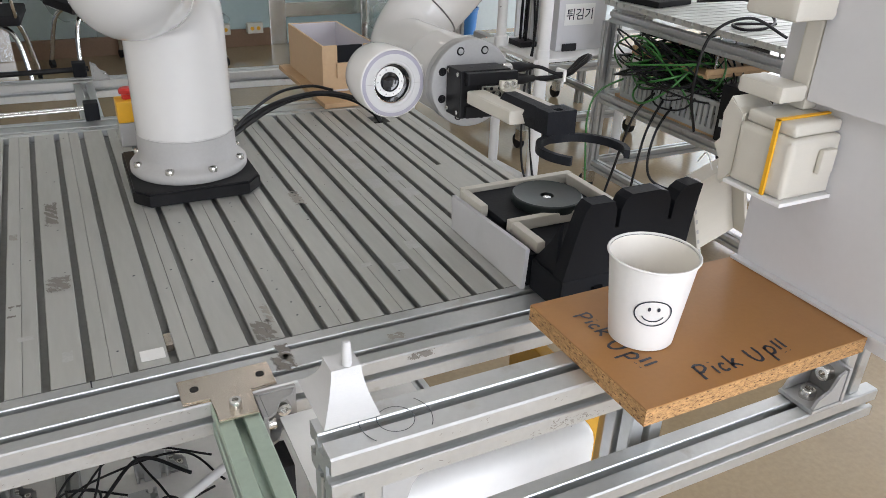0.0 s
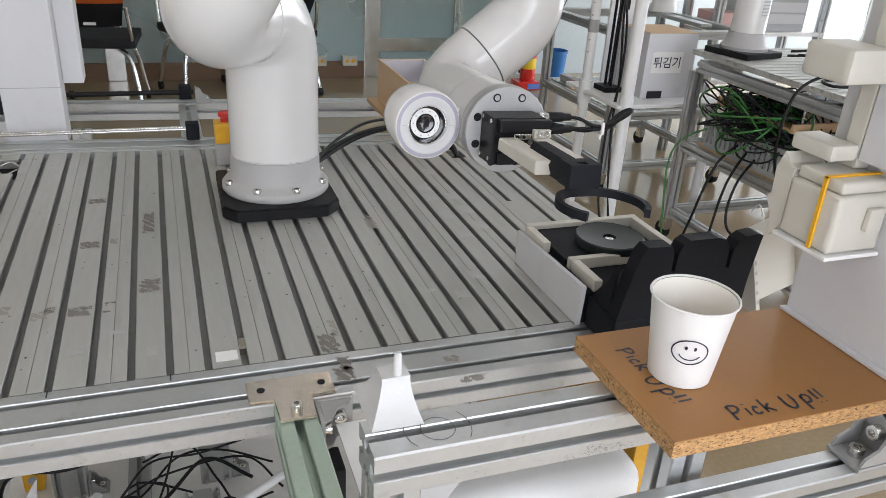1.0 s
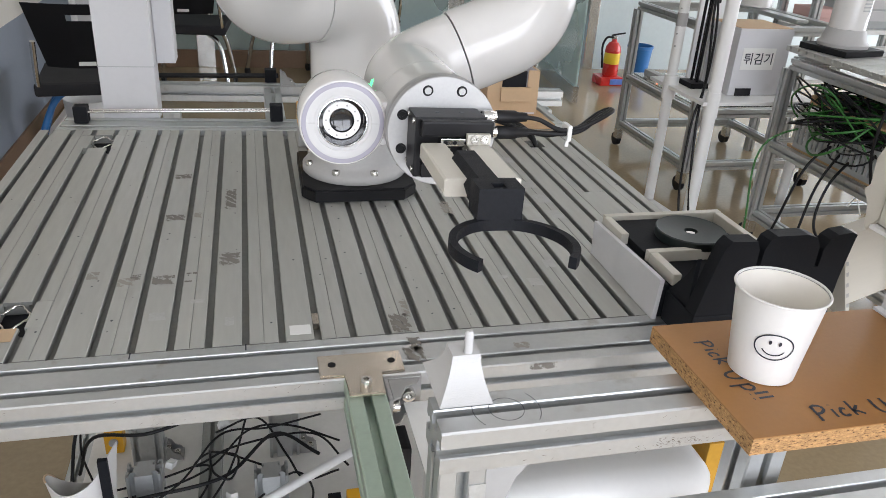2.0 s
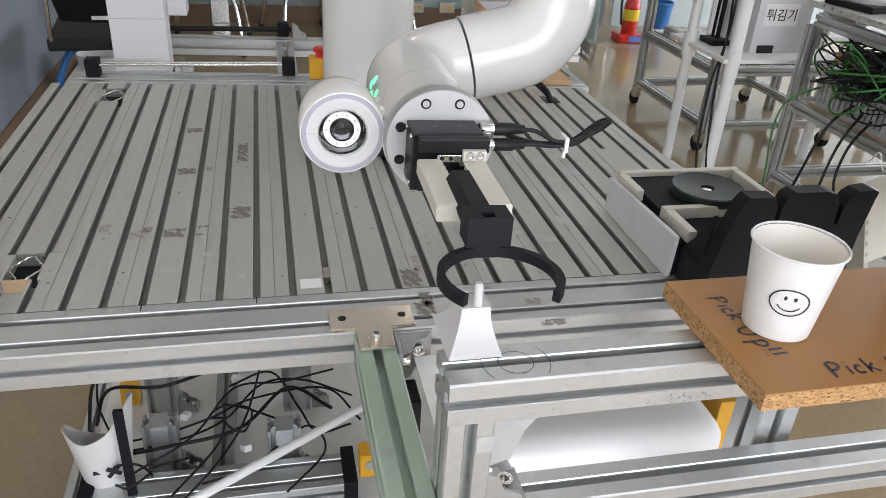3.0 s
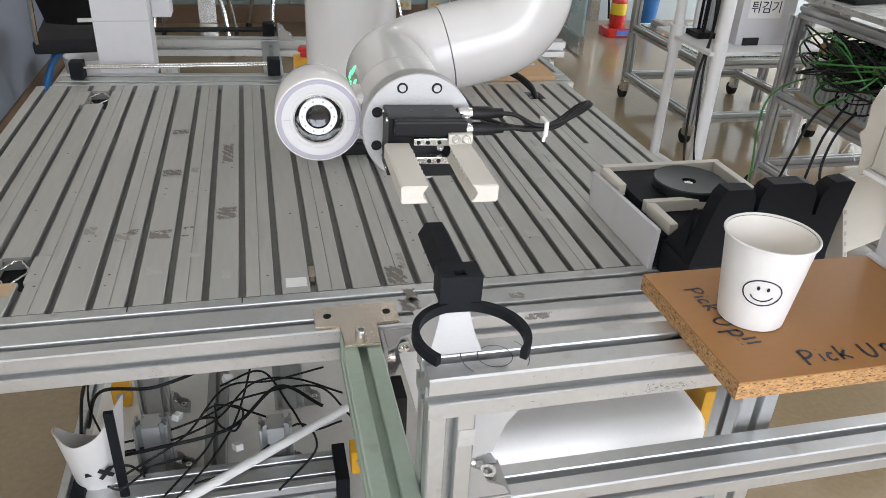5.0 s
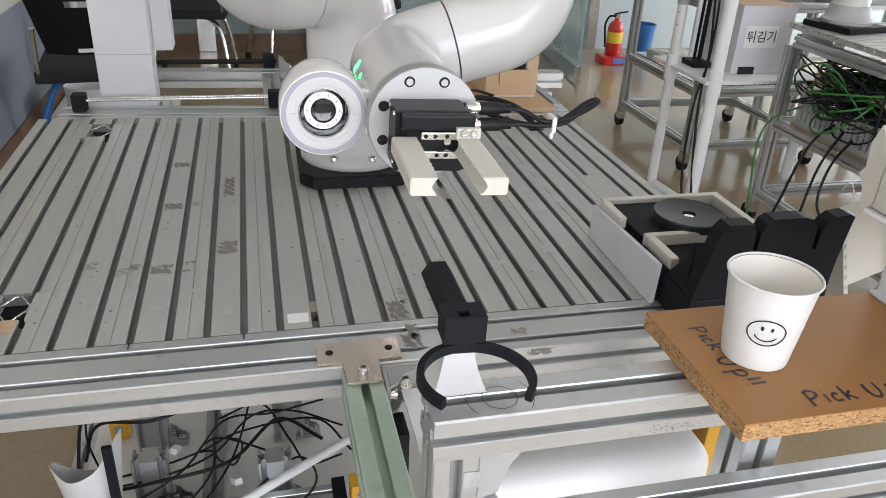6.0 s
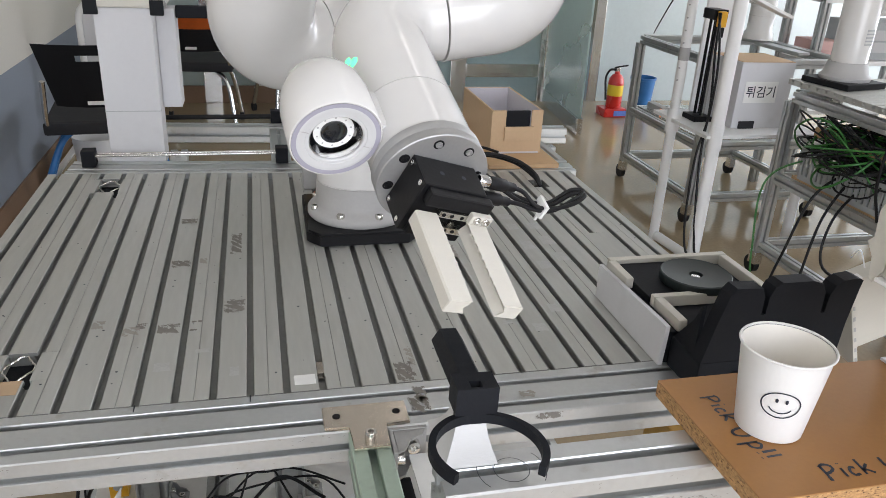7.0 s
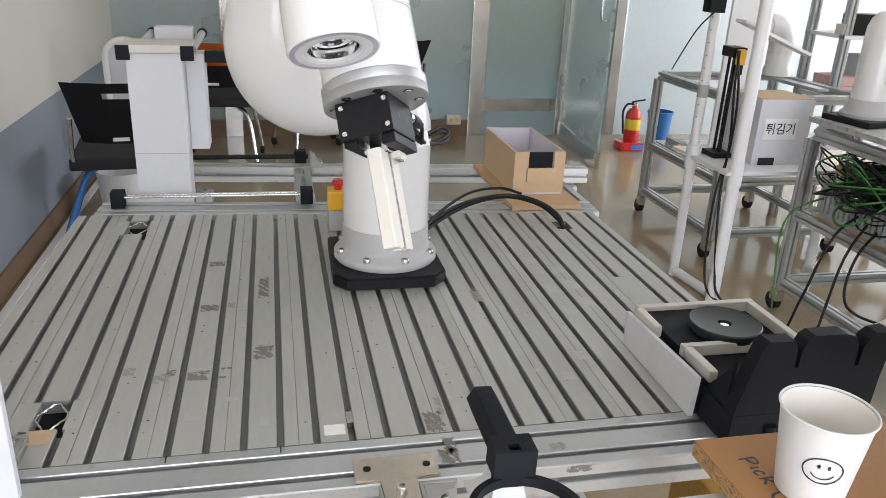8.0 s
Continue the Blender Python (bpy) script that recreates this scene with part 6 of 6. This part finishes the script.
part("grey_collar", rod((1.88, 2.16, 0.80), (1.88, 2.16, 0.852), 0.0225, 20), GREY_CAST, st, "grey clamp collar", True)
part("back_panel", box(2.02, 2.14, 2.27, 2.285, 0.5605, 1.35, 0.002), PLASTIC_WHITE, st, "white upright back panel")
part("brace", box(0.0, 0.337, -0.035, 0.035, -0.006, 0.006, 0.002), PLASTIC_WHITE, st, m=pose(1.885, 1.985, 1.12, 0, 20.9, 0))
part("brace", box(0.0, 0.26, -0.03, 0.03, -0.006, 0.006, 0.002), PLASTIC_WHITE, st, m=pose(1.90, 2.13, 1.31, 0, 12, 0))

carton2 = thing("white_carton", "white cardboard carton with a handwritten paper label", "box", pose(2.03, 1.965, 0.5605))
part("carton_wall", box(0.0, 0.24, 0.0, 0.22, 0.0, 0.265, 0.002), WHITE_BOARD, carton2)
part("flap", box(0.002, 0.238, 0.002, 0.218, 0.2655, 0.268), CARD, carton2, "brown inner flap")
part("paper_label", box(0.030, 0.178, -0.0012, -0.0004, 0.105, 0.190), LABEL_WHITE, carton2, "white paper label")
part("tape", box(0.03, 0.10, -0.006, -0.0004, 0.0, 0.03, 0.001), BLACK_FABRIC, carton2, "black tape piece")
data = bpy.data.curves.new("label_text", "FONT")
data.body, data.size, data.offset = "튀김기", 0.050, 0.0004
tmp = bpy.data.objects.new("tmp", data)
scene.collection.objects.link(tmp)
me = bpy.data.meshes.new_from_object(tmp.evaluated_get(bpy.context.evaluated_depsgraph_get()))
bpy.data.objects.remove(tmp)
me.materials.clear()
me.materials.append(INK)
txt = new("lettering", me)
txt.parent = carton2
txt.matrix_basis = pose(0.036, -0.0018, 0.130, 90, 0, 0)
tagged(txt, "black printed word")

act = thing("linear_actuator", "vertical black linear actuator with a yellow clamp", "actuator", pose(1.965, 2.12, 0.5605))
part("foot", box(-0.04, 0.04, -0.05, 0.05, 0.0, 0.022, 0.003), BLACK_PLATE, act)
for dy in (-0.022, 0.022):
    part("guide", rod((0, dy, 0.0225), (0, dy, 0.41), 0.006, 12), BLACK_PLATE, act, smooth=True)
part("spine", box(0.008, 0.024, -0.014, 0.014, 0.0225, 0.41, 0.001), STEEL, act, "steel spine")
part("head", box(-0.03, 0.03, -0.045, 0.04, 0.4105, 0.45, 0.004), BLACK_PLATE, act)
part("clamp", box(-0.018, 0.014, -0.068, -0.046, 0.385, 0.445, 0.004), YELLOW, act, "yellow clamp")
part("clamp_plug", box(-0.012, 0.010, -0.066, -0.050, 0.345, 0.3845, 0.003), BLACK_PLATE, act, "black plug under the clamp")
part("cable", sweep(curve_points([(-0.02, -0.07, 0.44), (-0.04, -0.11, 0.30), (-0.05, -0.16, 0.10), (-0.09, -0.22, -0.10), (-0.08, -0.26, -0.40), (-0.06, -0.30, -0.52), (0.02, -0.42, -0.55)], 8), 0.005, 8), BLACK_RUBBER, act, smooth=True)
part("cable", sweep(curve_points([(-0.02, -0.06, 0.44), (-0.03, -0.13, 0.26), (-0.06, -0.18, 0.06), (-0.10, -0.20, -0.12), (-0.10, -0.22, -0.42), (-0.07, -0.27, -0.535), (0.05, -0.36, -0.55)], 8), 0.005, 8), BLACK_RUBBER, act, smooth=True)

cam_box = thing("black_camera_box", "small black camera box hung on the tube stand", "camera", pose(1.845, 2.10, 1.14))
part("case", box(-0.045, 0.02, -0.03, 0.03, 0.0, 0.09, 0.004), BLACK_PLATE, cam_box)
part("cable", sweep(curve_points([(-0.01, 0, 0.0), (0.04, 0.2, -0.09), (0.18, 0.58, -0.27), (0.285, 0.80, -0.334)], 8), 0.003, 8), BLACK_RUBBER, cam_box, smooth=True)

# shelving behind: profile rack with pink boxes, and the dark window stand
rack = thing("profile_rack", "tall aluminium rack with white shelves", "rack")
for x in (2.887, 3.58):
    for y in (2.90, 2.64):
        part("upright", beam((x, y, 0.0), (x, y, 1.9), 0.04, 0.04, (0, 1, 0)), ALU, rack)
for z in (0.45, 0.70, 1.0):
    part("shelf", box(2.867, 3.60, 2.62, 2.92, z, z + 0.02, 0.002), PLASTIC_WHITE, rack)
for k in range(2):
    solid("pink_box", box(2.91, 3.06, 2.665, 2.84, 0.7206 + 0.046 * k, 0.766 + 0.046 * k, 0.003), PINK, "flat pale pink carton stacked on the rack shelf", "box", group="pink cartons")
gm = thing("grey_machine", "grey sheet-metal machine on the rack shelf", "machine", pose(3.30, 2.77, 0.7206))
part("case", box(-0.18, 0.18, -0.11, 0.11, 0.0, 0.19, 0.006), GREY_PLASTIC, gm)
for z in (0.04, 0.10):
    part("drawer_front", box(-0.165, 0.165, -0.1145, -0.1105, z, z + 0.05, 0.001), BEZEL, gm, "paler drawer front")
ba = thing("black_actuator", "black actuator carriage hung from the rack", "actuator", pose(3.0, 2.63, 1.0206))
part("carriage", box(-0.09, 0.12, -0.01, 0.09, 0.0, 0.10, 0.004), BLACK_PLATE, ba)
part("bracket", box(-0.14, -0.0905, 0.0, 0.06, 0.0, 0.05, 0.003), CREAM_PRINT, ba, "cream printed bracket")
wt = frame_table("window_bench", "black-framed bench by the window", 4.2, 5.2, 1.0, 2.6, 0.80, (0.3,))
part("top", box(4.2, 5.2, 1.0, 2.6, 0.7805, 0.80, 0.003), BLACK_PLATE, wt, "black bench top")
solid("white_machine", box(4.4, 4.9, 1.5, 2.1, 0.8008, 1.15, 0.02, 3), PLASTIC_WHITE, "white machine housing on the far bench", "machine", smooth=True)

solid("white_board", box(-0.32, -0.110, -0.052, -0.042, T + 0.0006, 1.16, 0.001), WHITE_BOARD, "white foam board standing at the table corner", "board")


blk = thing("acrylic_block", "clear acrylic block at the table corner", "block", pose(-0.150, 0.022, T + 0.0006))
part("base", box(-0.022, 0.024, -0.020, 0.022, 0.0, 0.012, 0.001), CLEAR, blk)
part("fin", box(-0.018, -0.013, -0.020, 0.022, 0.0125, 0.075, 0.0006), CLEAR, blk)


# ---------------------------------------------------------------- what moves
def motions():
    base = Vector((0.325, 0.498, T))
    rel = Matrix.Translation(-base)
    walk(wrist, [(t, rel @ pose(*r)) for t, *r in WRIST])
    walk(forearm, [(t, rel @ pose(*r)) for t, *r in FOREARM])
    walk(upper, [(t, rel @ pose(*r)) for t, *r in UPPER])
    walk(shoulder, [(t, pose(0, 0, SHZ, 0, 0, 30 + a)) for t, a in SHOULDER])
    walk(head, [(t, rel @ pose(*r)) for t, *r in TOOL])
    for f, side in ((finger_l, -1), (finger_r, 1)):
        walk(f, [(t, pose(GRIP_X + side * g, 0, 0)) for t, g in GRIP])
    hold = pose(GRIP_X - 0.0018, RING_Y, RING_Z)
    droop = {3.3: (2.2, 0.004), 3.5: (2.8, 0.005), 4.2: (0.6, 0.001)}
    rows = [(t, pose(*r) @ hold @ pose(0, droop.get(t, (0, 0))[1], 0, -droop.get(t, (0, 0))[0])) for t, *r in TOOL if t <= 4.3]
    walk(ring, rows + [(8.0, rows[-1][1])])


motions()
